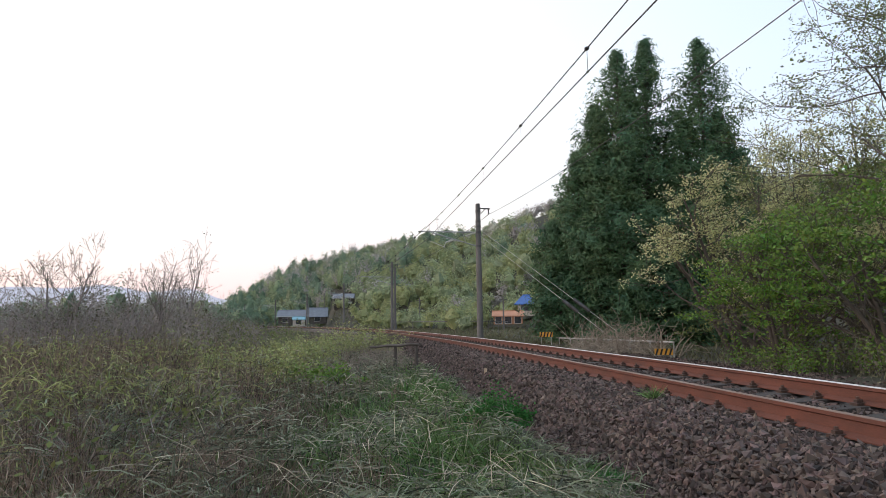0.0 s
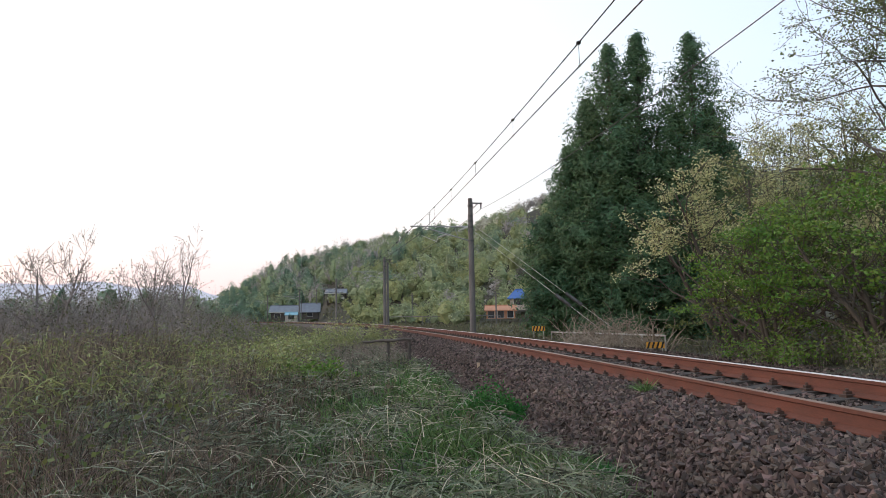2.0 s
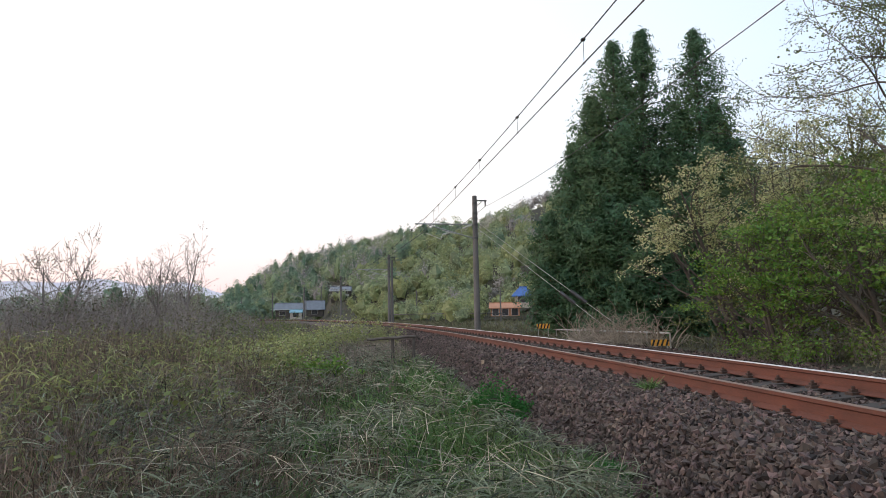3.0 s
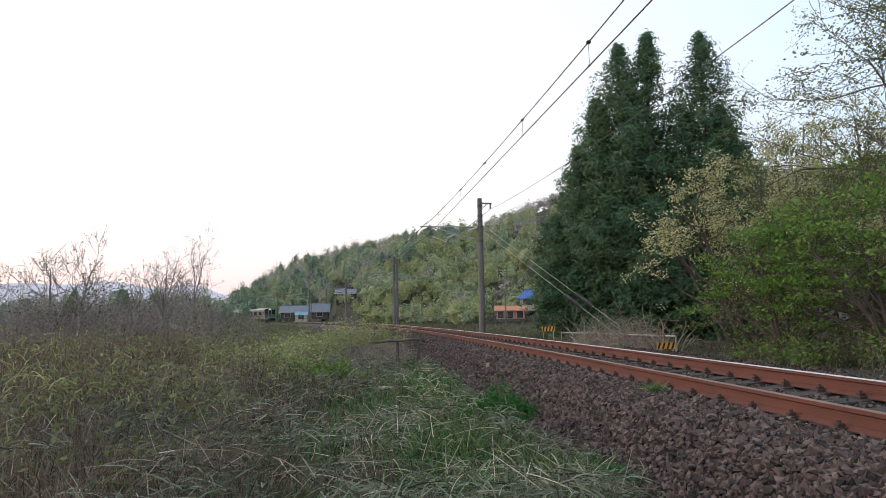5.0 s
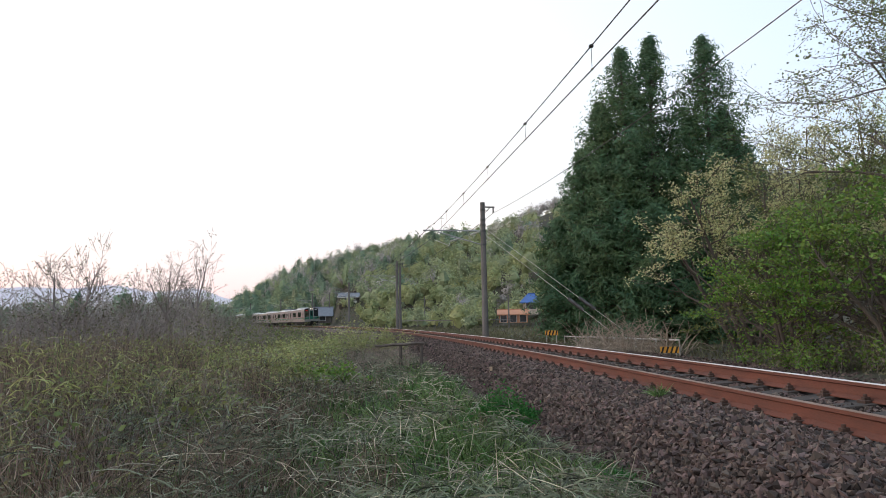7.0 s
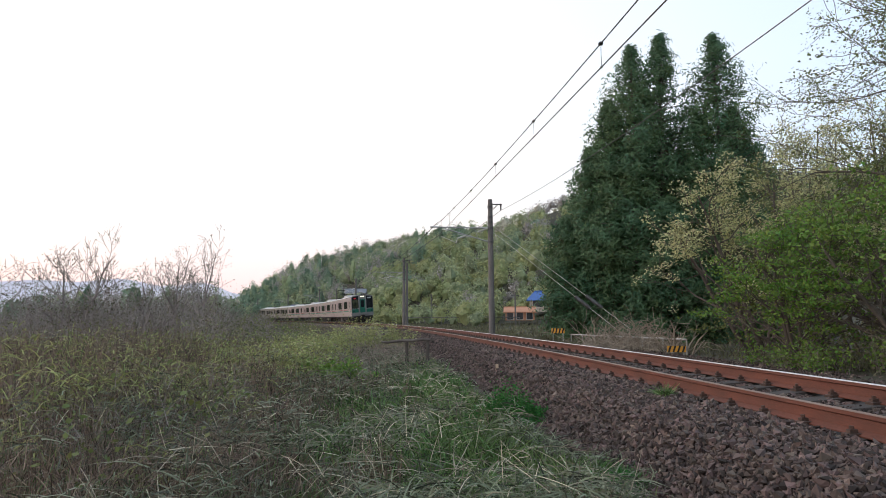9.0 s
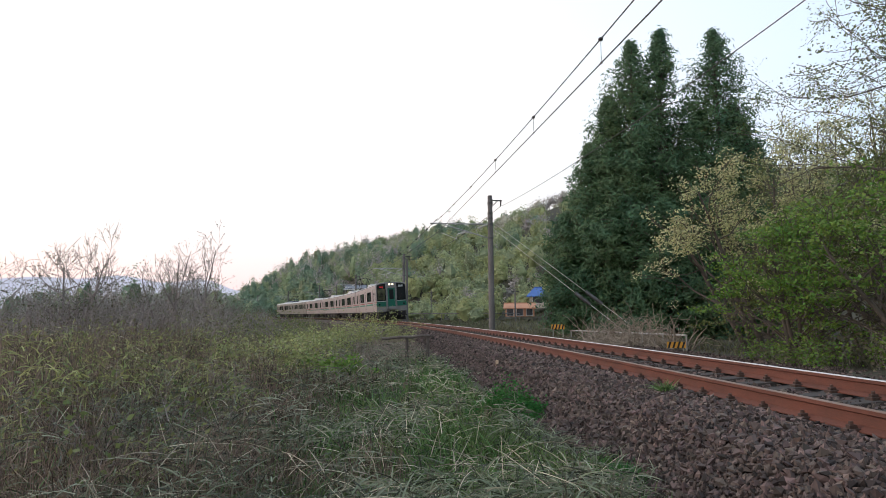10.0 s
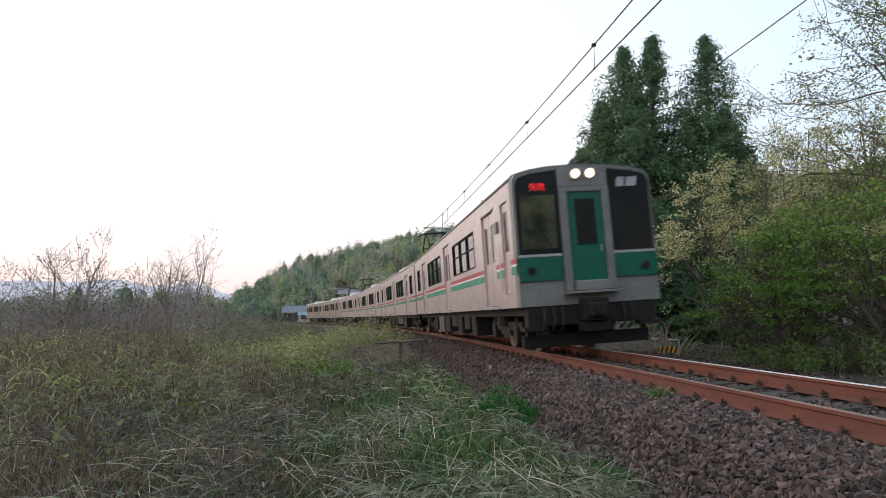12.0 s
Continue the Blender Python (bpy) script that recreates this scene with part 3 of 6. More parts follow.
    for x in (-0.62, -0.78, 0.62, 0.80, 1.0):
        v, q = tube([(x, 0.0, 0.95), (x, 0.08, 0.75), (x + 0.03, 0.06, 0.55), (x + 0.05, -0.1, 0.48)], 0.028, 7)
        raw_np("air_hose", v, q, M_RUBBER, car, smooth=True)
    horn = bmesh.new()
    add_rod(horn, (0.12, -0.35, 3.80), (0.12, -0.05, 3.83), 0.035, 0.065)
    part("horn", horn, M_DARKSTEEL, car)
    # lit destination board and the two plain white marks
    cu = bpy.data.curves.new("destination", "FONT")
    cu.body = "\u77e2\u5439"
    cu.size, cu.align_x, cu.align_y, cu.extrude = 0.165, "CENTER", "CENTER", 0.002
    tmp = bpy.data.objects.new("destination", cu)
    scene.collection.objects.link(tmp)
    bpy.context.view_layer.update()
    me = bpy.data.meshes.new_from_object(tmp.evaluated_get(bpy.context.evaluated_depsgraph_get()))
    bpy.data.objects.remove(tmp)
    me.materials.clear()
    me.materials.append(M_LED)
    board = part("destination_board", box(0.66, 1.22, 0.013, 0.02, 3.20, 3.43), M_BLACK, car, "black board with red lit characters")
    sign = new("lit_characters", me)
    sign.parent = board
    sign.matrix_basis = pose(0.94, 0.026, 3.315, 90, 0, 180)
    mk = bmesh.new()
    for x0, w_ in ((-0.69, 0.17), (-0.90, 0.22)):
        pts = [(x0, 3.28), (x0 - w_, 3.28), (x0 - w_ - 0.03, 3.47), (x0 - 0.03, 3.47)]
        mk.faces.new([mk.verts.new((x, 0.0155, z)) for x, z in pts])
    part("company_mark", mk, M_MARK, car)


def train_car(cab, panto, body_mat, striped, seed, label):
    car = empty("train_car", label=label, category="train car", group="cars of the train")
    doors = (2.40, 9.0, 15.85) if cab else (3.3, 9.75, 16.2)
    windows = [(4.1, 7.6), (10.4, 14.2), (17.3, 18.4)] if cab else [(0.9, 1.9), (4.7, 8.3), (11.2, 14.8), (17.6, 18.6)]
    if not striped:
        doors, windows = (3.3, 9.75, 16.2), [(1.0, 2.2), (4.4, 6.2), (6.7, 8.5), (11.0, 12.8), (13.3, 15.1), (17.4, 18.5)]
    crew = (0.46, 1.06) if cab else None
    bm = bmesh.new()
    for sx in (-BODY_W, BODY_W):
        holes = [(-c - 0.65, -c + 0.65, 1.05, 3.19) for c in doors] + [(-b, -a, 2.09, 3.03) for a, b in windows]
        if crew:
            holes.append((-crew[1], -crew[0], 1.27, 3.17))
        wall_with_holes(bm, sx, -19.45, -0.2 if cab else 0.0, SILL, EAVE, holes)
    ends = [-19.45] if cab else [-19.45, 0.0]
    for y in ends:
        bm.faces.new([bm.verts.new(p) for p in ((-BODY_W, y, SILL), (BODY_W, y, SILL), (BODY_W, y, EAVE), (-BODY_W, y, EAVE))])
    part("body", bm, body_mat, car)
    part("roof", roof_mesh(-19.45, -0.2 if cab else 0.0), M_ROOF, car)
    gut = bmesh.new()
    for sx in (-1, 1):
        add_box(gut, sx * (BODY_W - 0.005), sx * (BODY_W + 0.02), -19.45, -0.22, 3.50, 3.535)
    part("rain_gutter", gut, M_DARKSTEEL, car)
    part("roof_unit", box(-0.85, 0.85, -11.4, -8.4, 3.72, 4.02, 0.06), M_ROOF, car)
    for y in (-5.2, -14.6):
        part("ventilator", box(-0.45, 0.45, y - 0.5, y + 0.5, 3.74, 3.92, 0.04), M_ROOF, car)
    inner = bmesh.new()
    add_box(inner, -1.36, 1.36, -19.3, -0.35, 1.03, 1.07)
    add_box(inner, -1.36, 1.36, -1.60, -1.55, 1.07, 3.5)
    for sx in (-1, 1):
        for a, b in windows:
            add_box(inner, sx * 0.85, sx * 1.34, -b - 0.2, -a + 0.2, 1.07, 1.50)
            add_box(inner, sx * 1.22, sx * 1.34, -b - 0.2, -a + 0.2, 1.5, 1.95)
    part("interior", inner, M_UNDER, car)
    for sx in (-BODY_W, BODY_W):
        side_fittings(car, sx, doors, windows, crew, body_mat, striped)
    underfloor(car, seed)
    if cab:
        cab_front(car)
    else:
        bm = bmesh.new()
        for i in range(5):
            add_box(bm, -0.55, 0.55, 0.02 + i * 0.1, 0.09 + i * 0.1, 1.1, 3.3, 0.02)
        part("gangway_bellows", bm, M_RUBBER, car)
    if panto:
        pantograph(car, -1.6)
    return car


CARS = [train_car(True, False, M_STAINLESS, True, 1, "stainless steel train car with green cab front and lit headlamps"),
        train_car(False, True, M_STAINLESS, True, 2, "stainless steel train car with red and green stripe and pantograph"),
        train_car(False, False, M_STAINLESS, True, 3, "stainless steel train car with red and green stripe"),
        train_car(False, True, M_STAINLESS, True, 4, "stainless steel train car with red and green stripe and pantograph"),
        train_car(False, False, M_STAIN_DULL, False, 5, "dull grey stainless train car with many windows"),
        train_car(False, True, M_STAIN_DULL, False, 6, "dull grey stainless train car with many windows and pantograph")]
# ---- overhead line: poles, arms, wires ----
POLE_S = (-1.6, 36.4, 72.8, 111.8, 150.6, 188.1, 226.0, 264.0)
POLE_D = 3.0
CONTACT_Z = 5.36
MESS = (6.16, 6.07, 0.344)


def span_points(a, b, da, db, za, zb, sag, n=14):
    pa, pb = line(a, da)[0], line(b, db)[0]
    return [(*(pa.lerp(pb, i / n)).xy, za + (zb - za) * i / n - sag * 4 * (i / n) * (1 - i / n)) for i in range(n + 1)]


def build_wires():
    r0 = 0.011
    for k, (a, b) in enumerate(zip(POLE_S, POLE_S[1:])):
        d0, d1 = (0.38, -0.10) if k == 0 else (-0.10, 0.10)
        grow = 1.0 if k == 0 else 1.4
        mess = span_points(a, b, d0, d1, MESS[0], MESS[1], MESS[2])
        cont = span_points(a, b, d0, d1, CONTACT_Z, CONTACT_Z, 0.0)
        w = empty("contact_line", label="overhead messenger and contact wires joined by thin droppers", category="overhead wire", group="overhead wires")
        v, q = tube(mess, r0 * 1.15 * grow, 5)
        raw_np("messenger_wire", v, q, M_WIRE, w)
        v, q = tube(cont, r0 * 1.2 * grow, 5)
        raw_np("contact_wire", v, q, M_WIRE, w)
        for i in range(8):
            u = 0.103 + 0.122 * i
            m_, c_ = np.array(mess), np.array(cont)
            f = u * (len(mess) - 1)
            j = min(int(f), len(mess) - 2)
            pm, pc = m_[j] + (m_[j + 1] - m_[j]) * (f - j), c_[j] + (c_[j + 1] - c_[j]) * (f - j)
            part("dropper", rod(pm, pc, 0.006 * grow, None, 5), M_WIRE, w)
            cl = bmesh.new()
            bmesh.ops.create_icosphere(cl, subdivisions=1, radius=0.055 * grow, matrix=Matrix.Translation(pm) @ Matrix.Diagonal((1, 1, 0.8, 1)))
            part("clamp", cl, M_RUBBER, w)
            cl = bmesh.new()
            bmesh.ops.create_icosphere(cl, subdivisions=1, radius=0.03 * grow, matrix=Matrix.Translation(pc))
            part("clamp", cl, M_RUBBER, w)
        feed = span_points(a, b, POLE_D + (1.0 if k == 0 else 0.62), POLE_D + 0.62, 6.92, 6.92, 0.58)
        v, q = tube(feed, r0 * 1.1 * grow, 5)
        raw_np("feeder_wire", v, q, M_WIRE, empty("feeder_line", label="dark feeder wire strung from pole to pole", category="overhead wire", group="overhead wires"))


def insulator(bm, a, b, r, n=5):
    a, b = Vector(a), Vector(b)
    add_rod(bm, a, b, r * 0.5)
    for i in range(n):
        u0, u1 = (i + 0.15) / n, (i + 0.6) / n
        add_rod(bm, a.lerp(b, u0), a.lerp(b, u1), r, r * 0.7, 10)


def catenary_pole(s, twin):
    p, a = line(s, POLE_D)
    base = gz(p.x, p.y) - 0.3
    t = empty("catenary_pole", Matrix.Translation((p.x, p.y, 0)) @ Matrix.Rotation(-a, 4, "Z"), label="tall weathered concrete pole with steel arms over the track", category="utility pole", group="catenary poles")
    part("shaft", rod((0, 0, base), (0, 0, 7.55), 0.185, 0.135, 18), M_CONCRETE, t, smooth=False)
    for z in (5.05, 5.85, 6.2, 6.5, 7.1):
        part("steel_band", rod((0, 0, z - 0.05), (0, 0, z + 0.05), 0.17, 0.17, 16), M_DARKSTEEL, t)
    ft = bmesh.new()
    add_box(ft, 0, 0.72, -0.04, 0.04, 7.24, 7.31)
    add_rod(ft, (0.05, 0, 6.85), (0.45, 0, 7.25), 0.025)
    part("feeder_arm", ft, M_DARKSTEEL, t)
    ins = bmesh.new()
    insulator(ins, (0.64, 0, 7.24), (0.64, 0, 6.92), 0.06)
    part("feeder_insulator", ins, M_DARKSTEEL, t)
    top = bmesh.new()
    add_rod(top, (0, 0, 5.86), (-3.55, 0, 5.88), 0.04)
    part("top_tube", top, M_PALESTEEL, t)
    st = bmesh.new()
    add_rod(st, (-0.1, 0, 5.05), (-2.7, 0, 5.80), 0.035)
    add_rod(st, (-0.75, 0, 5.22), (-0.95, 0, 5.86), 0.02)
    part("strut", st, M_PALESTEEL, t)
    for i0, i1, ir in (((-0.18, 0, 5.86), (-0.75, 0, 5.62), 0.075), ((-1.45, 0, 5.40), (-1.95, 0, 5.26), 0.06)):
        wi = bmesh.new()
        insulator(wi, i0, i1, ir)
        part("insulator", wi, M_PORCELAIN, t, "pale porcelain insulator")
    ra = bmesh.new()
    add_rod(ra, (-1.95, 0, 5.26), (-2.05, 0, 4.95), 0.02)
    add_rod(ra, (-2.05, 0, 5.0), (-2.9, 0, CONTACT_Z - 0.02), 0.018)
    add_rod(ra, (-0.6, 0, 5.2), (-1.95, 0, 5.5), 0.018)
    part("steady_arm", ra, M_PORCELAIN, t)
    if twin:
        part("second_shaft", rod((0.42, 0.4, base), (0.42, 0.4, 7.0), 0.17, 0.13, 16), M_CONCRETE, t)


build_wires()
for k_, s_ in enumerate(POLE_S):
    catenary_pole(s_, k_ == 2)


def guy_wires():
    g = empty("guy_wire", label="pair of taut guy wires with dark sleeves at the pole", category="guy wire")
    for o in (-0.24, 0.24):
        a, b = line(36.4, POLE_D + 0.1 + o * 0.6)[0], Vector((9.7 + o * 1.6, 33.4, -0.7))
        a.z, b.z = 5.85 + o * 0.3, -0.72
        v, q = tube([a.lerp(b, i / 6) for i in range(7)], 0.013, 6)
        raw_np("cable", v, q, M_PORCELAIN, g)
        c0, c1 = a.lerp(b, 0.615), a.lerp(b, 0.715)
        part("sleeve", rod(c0, c1, 0.10, None, 12), M_DARKSTEEL, g, "dark protective sleeve")


guy_wires()

# ---- hazard boards, rails and old fences beside the track ----
M_YELLOW = material("hazard_yellow", (0.75, 0.36, 0.03), 0.6, vary=(0.62, 0.30, 0.04), size=0.3)
M_HBLACK = material("hazard_black", (0.025, 0.024, 0.023), 0.6, size=0.3)
M_WHITEPIPE = material("weathered_white_paint", (0.46, 0.45, 0.43), 0.7, vary=(0.25, 0.23, 0.2), size=0.4)
M_OLDWOOD = material("grey_weathered_wood", (0.13, 0.112, 0.10), 0.95, vary=(0.06, 0.05, 0.045), size=0.25, bump=0.006, bump_size=0.04)


def hazard_board(x, y, z, wide, high, turn):
    b = empty("hazard_board", pose(x, y, 0, 0, 0, turn), label="yellow and black striped hazard board on two posts", category="sign", group="hazard boards")
    part("panel", box(-wide / 2, wide / 2, -0.015, 0.015, z - high, z, 0.004), M_YELLOW, b)
    n = 4
    for i in range(n):
        bm = bmesh.new()
        x0 = -wide / 2 + wide * (i + 0.08) / n
        w = wide * 0.42 / n
        pts = [(x0, z - high), (x0 + w, z - high), (min(x0 + w + 0.07, wide / 2), z), (x0 + 0.07, z)]
        bm.faces.new([bm.verts.new((p[0], -0.019, p[1])) for p in pts])
        r_ = bmesh.ops.extrude_face_region(bm, geom=bm.faces[:])
        bmesh.ops.translate(bm, vec=(0, 0.003, 0), verts=[v for v in r_["geom"] if isinstance(v, bmesh.types.BMVert)])
        part("stripe", bm, M_HBLACK, b)
    g = gz(x, y) - 0.1
    for e in (-0.38, 0.38):
        part("post", rod((e * wide, 0.03, g), (e * wide, 0.03, z - 0.01), 0.025), M_WHITEPIPE, b)


hazard_board(5.75, 36.0, 0.05, 0.72, 0.27, -8)
hazard_board(7.6, 22.2, -0.32, 0.60, 0.21, -15)


def pipe_rail(x0, y0, x1, y1, z0, z1, n, mat, label, name="railing", r=0.03, mid=False, post_r=0.03):
    f = empty(name, label=label, category="railing")
    part("top_rail", rod((x0, y0, z0), (x1, y1, z1), r, None, 10), mat, f)
    if mid:
        part("middle_rail", rod((x0, y0, z0 - 0.35), (x1, y1, z1 - 0.35), r * 0.8, None, 8), mat, f)
    for i in range(n):
        u = i / (n - 1)
        x, y, z = x0 + (x1 - x0) * u, y0 + (y1 - y0) * u, z0 + (z1 - z0) * u
        part("post", rod((x, y, gz(x, y) - 0.1), (x, y, z + 0.01), post_r), mat, f)


pipe_rail(6.3, 35.0, 8.1, 22.6, -0.26, -0.12, 8, M_WHITEPIPE, "low weathered white pipe railing beside the track", r=0.035)


def old_fence(x0, y0, x1, y1, zl, zr, posts, low, label, r=0.046):
    f = empty("broken_fence", label=label, category="fence", group="old fences")
    rnd = random.Random(int(x0 * 100))
    pts = [Vector((x0 + (x1 - x0) * i / 8, y0 + (y1 - y0) * i / 8, zl + (zr - zl) * i / 8 + rnd.uniform(-0.015, 0.015))) for i in range(9)]
    v, q = tube(pts, [r * rnd.uniform(0.8, 1.1) for _ in pts], 7)
    raw_np("top_rail", v, q, M_OLDWOOD, f)
    for u in posts:
        x, y = x0 + (x1 - x0) * u, y0 + (y1 - y0) * u
        part("post", rod((x, y + 0.05, gz(x, y) - 0.2), (x + rnd.uniform(-0.03, 0.03), y + 0.05, zl + (zr - zl) * u + 0.04), 0.056, 0.048, 7), M_OLDWOOD, f)
    if low:
        x, y = x0 + (x1 - x0) * low[0], y0 + (y1 - y0) * low[0]
        part("lower_rail", rod((x, y, low[1]), (x1, y1, low[1] + 0.06), r * 0.8, None, 7), M_OLDWOOD, f)


old_fence(-2.25, 19.4, -0.75, 19.0, -0.03, 0.06, (0.5, 0.94), (0.40, -0.70), "old wooden rail fence, leaning and overgrown")
old_fence(-4.4, 30.0, -2.3, 30.0, 0.20, 0.17, (0.48, 0.97), None, "thin old rail fence in dry brush", 0.022)
M_STAKE = material("pale_stake_wood", (0.55, 0.42, 0.30), 0.8, vary=(0.42, 0.31, 0.22), size=0.1)
# small survey stake in the stones
part("stake", box(-0.03, 0.03, -0.025, 0.025, -0.62, -0.33, 0.004), M_STAKE, tagged(new("marker_stake"), "short pale wooden stake in the ballast", "stake")).parent.matrix_basis = pose(0.91, 14.3, 0.0)
# ---- plants ----
def leafmat(name, a, b, isl=0.35, hue=0.03, tr=0.3, size=2.5):
    return material(name, a, 0.6, vary=b, size=size, island=isl, hue=hue, spec=0.3, leaf=tr)


M_CEDAR = leafmat("cedar_needles", (0.068, 0.158, 0.088), (0.115, 0.175, 0.072), 0.35, 0.02, 0.3)
M_CEDAR_OLD = leafmat("browned_cedar_sprays", (0.085, 0.062, 0.030), (0.05, 0.05, 0.022), 0.4, 0.02, 0.2)
M_PALE = leafmat("pale_spring_leaves", (0.55, 0.53, 0.29), (0.42, 0.44, 0.21), 0.4, 0.03, 0.4)
M_FRESH = leafmat("fresh_green_leaves", (0.125, 0.235, 0.042), (0.18, 0.27, 0.058), 0.4, 0.03, 0.35)
M_OLIVE = leafmat("olive_leaves", (0.165, 0.19, 0.065), (0.125, 0.155, 0.052), 0.4, 0.03, 0.3)
M_YELLOW_LEAF = leafmat("yellowish_leaves", (0.36, 0.365, 0.155), (0.23, 0.27, 0.10), 0.4, 0.03, 0.3)
M_SHRUB = leafmat("shrub_leaves", (0.12, 0.13, 0.068), (0.15, 0.135, 0.085), 0.4, 0.04, 0.3)
M_BAMBOO = leafmat("grey_green_blades", (0.215, 0.225, 0.165), (0.125, 0.155, 0.095), 0.85, 0.03, 0.25)
M_DRY = leafmat("dry_grass", (0.215, 0.155, 0.118), (0.115, 0.084, 0.066), 0.9, 0.02, 0.2)
M_STRAW = leafmat("pale_straw", (0.50, 0.44, 0.34), (0.33, 0.285, 0.215), 0.6, 0.02, 0.15)
M_GRASSGREEN = leafmat("green_grass", (0.095, 0.18, 0.055), (0.135, 0.185, 0.07), 0.7, 0.03, 0.3)
M_HERB = leafmat("vivid_herb", (0.035, 0.15, 0.030), (0.05, 0.18, 0.035), 0.35, 0.02, 0.3)
M_BARK = material("bark", (0.085, 0.070, 0.060), 0.95, vary=(0.13, 0.11, 0.095), size=0.3, bump=0.006, bump_size=0.05, stretch=(2, 2, 0.6))
M_TWIG = material("purple_brown_twigs", (0.235, 0.195, 0.185), 0.9, vary=(0.30, 0.255, 0.235), size=1.0, island=0.4)
M_REDTWIG = material("reddish_dry_twigs", (0.27, 0.205, 0.18), 0.9, vary=(0.35, 0.275, 0.24), size=1.0, island=0.4)
M_DEADWOOD = material("bleached_deadwood", (0.34, 0.28, 0.22), 0.9, vary=(0.22, 0.18, 0.14), size=0.3, island=0.25)
# aerial haze is put into these leaf colours, paler and greyer than the woods
M_HAZY_HILL = [leafmat("hazy_hill_evergreen", (0.173, 0.264, 0.188), (0.237, 0.307, 0.195), 0.3, 0.015, 0.35, 9.0),
          leafmat("hazy_hill_bamboo", (0.387, 0.397, 0.194), (0.290, 0.339, 0.165), 0.3, 0.015, 0.4, 9.0),
          leafmat("hazy_hill_spring_leaf", (0.543, 0.519, 0.425), (0.425, 0.425, 0.330), 0.3, 0.02, 0.4, 9.0),
          leafmat("hazy_hill_bare_wood", (0.448, 0.413, 0.395), (0.378, 0.354, 0.336), 0.3, 0.015, 0.4, 9.0),
          leafmat("hazy_hill_green", (0.295, 0.354, 0.206), (0.366, 0.401, 0.236), 0.3, 0.02, 0.4, 9.0)]


def unit(v):
    return v / (np.linalg.norm(v, axis=-1, keepdims=True) + 1e-12)


def leaf_quads(rng, p, length, width, lift=0.0, droop=0.0, face=None, loose=0.5):
    """Rhombic leaves round points p (n, 3); face: the way their blades turn, loose: how freely."""
    n = len(p)
    a = rng.normal(size=(n, 3))
    a[:, 2] = a[:, 2] * 0.7 + lift - droop
    a = unit(a)
    if face is None:
        b = unit(np.cross(a, rng.normal(size=(n, 3))))
    else:
        nn = unit(np.asarray(face) + rng.normal(size=(n, 3)) * loose)
        b = unit(np.cross(nn, a))
        a = unit(np.cross(b, nn))
    ln = (np.asarray(length) * rng.uniform(0.6, 1.3, n))[:, None]
    wd = (np.asarray(width) * rng.uniform(0.6, 1.3, n))[:, None]
    v = np.stack([p - a * ln * 0.5, p + b * wd * 0.5 - a * ln * 0.06, p + a * ln * 0.5, p - b * wd * 0.5 - a * ln * 0.06], 1)
    return v.reshape(-1, 3), np.arange(n * 4).reshape(-1, 4)


def ribbons(rng, base, way, length, width, bend, segs=3, taper=True):
    """Blades of grass: base (n, 3), way (n, 3) unit, that bend over towards the ground."""
    n = len(base)
    side = unit(np.cross(way, rng.normal(size=(n, 3))))
    fall = np.stack([way[:, 0], way[:, 1], -np.ones(n)], 1)
    fall[:, :2] += rng.normal(size=(n, 2)) * 0.4
    rows = []
    for k in range(segs + 1):
        u = k / segs
        c = base + way * (length * u)[:, None] + fall * (bend * length * u * u)[:, None]
        w = width * ((1 - u) ** 0.6 if taper else 1.0) * 0.5 + 0.0004
        rows.append(np.stack([c - side * w[:, None], c + side * w[:, None]], 1))
    v = np.stack(rows, 1).reshape(n, -1, 3)
    m = 2 * (segs + 1)
    q = np.concatenate([np.array([[2 * k, 2 * k + 1, 2 * k + 3, 2 * k + 2]]) for k in range(segs)])
    return v.reshape(-1, 3), (q[None] + (np.arange(n) * m)[:, None, None]).reshape(-1, 4)


def limb(rng, p, way, length, r0, r1, n=5, wander=0.18, lift=0.0):
    pts, rad = [np.array(p, float)], [r0]
    w = np.array(way, float)
    for i in range(n):
        w = unit(w + rng.normal(size=3) * wander + np.array([0, 0, lift]))
        pts.append(pts[-1] + w * length / n)
        rad.append(r0 + (r1 - r0) * (i + 1) / n)
    return np.array(pts), np.array(rad)


def grow(rng, wood, tips, p, way, length, r, level, spread=0.75, kids=4, lift=0.06, wander=0.16, min_r=0.008):
    pts, rad = limb(rng, p, way, length, r, max(r * 0.45, min_r), 5, wander, lift)
    wood.add(*tube(pts, rad, 5 if level > 1 else 3))
    if level == 0:
        tips.extend(pts[1:])
        return
    if level == 1:
        tips.extend(pts[3:])
    for i in range(kids):
        u = rng.uniform(0.35, 1.0) if i else 1.0
        k = min(int(u * 5), 4)
        q = pts[k] + (pts[k + 1] - pts[k]) * (u * 5 - k)
        w = unit(pts[k + 1] - pts[k])
        d = unit(w + rng.normal(size=3) * spread)
        grow(rng, wood, tips, q, d, length * rng.uniform(0.5, 0.75), max(rad[k] * 0.55, min_r), level - 1, spread, kids, lift, wander, min_r)


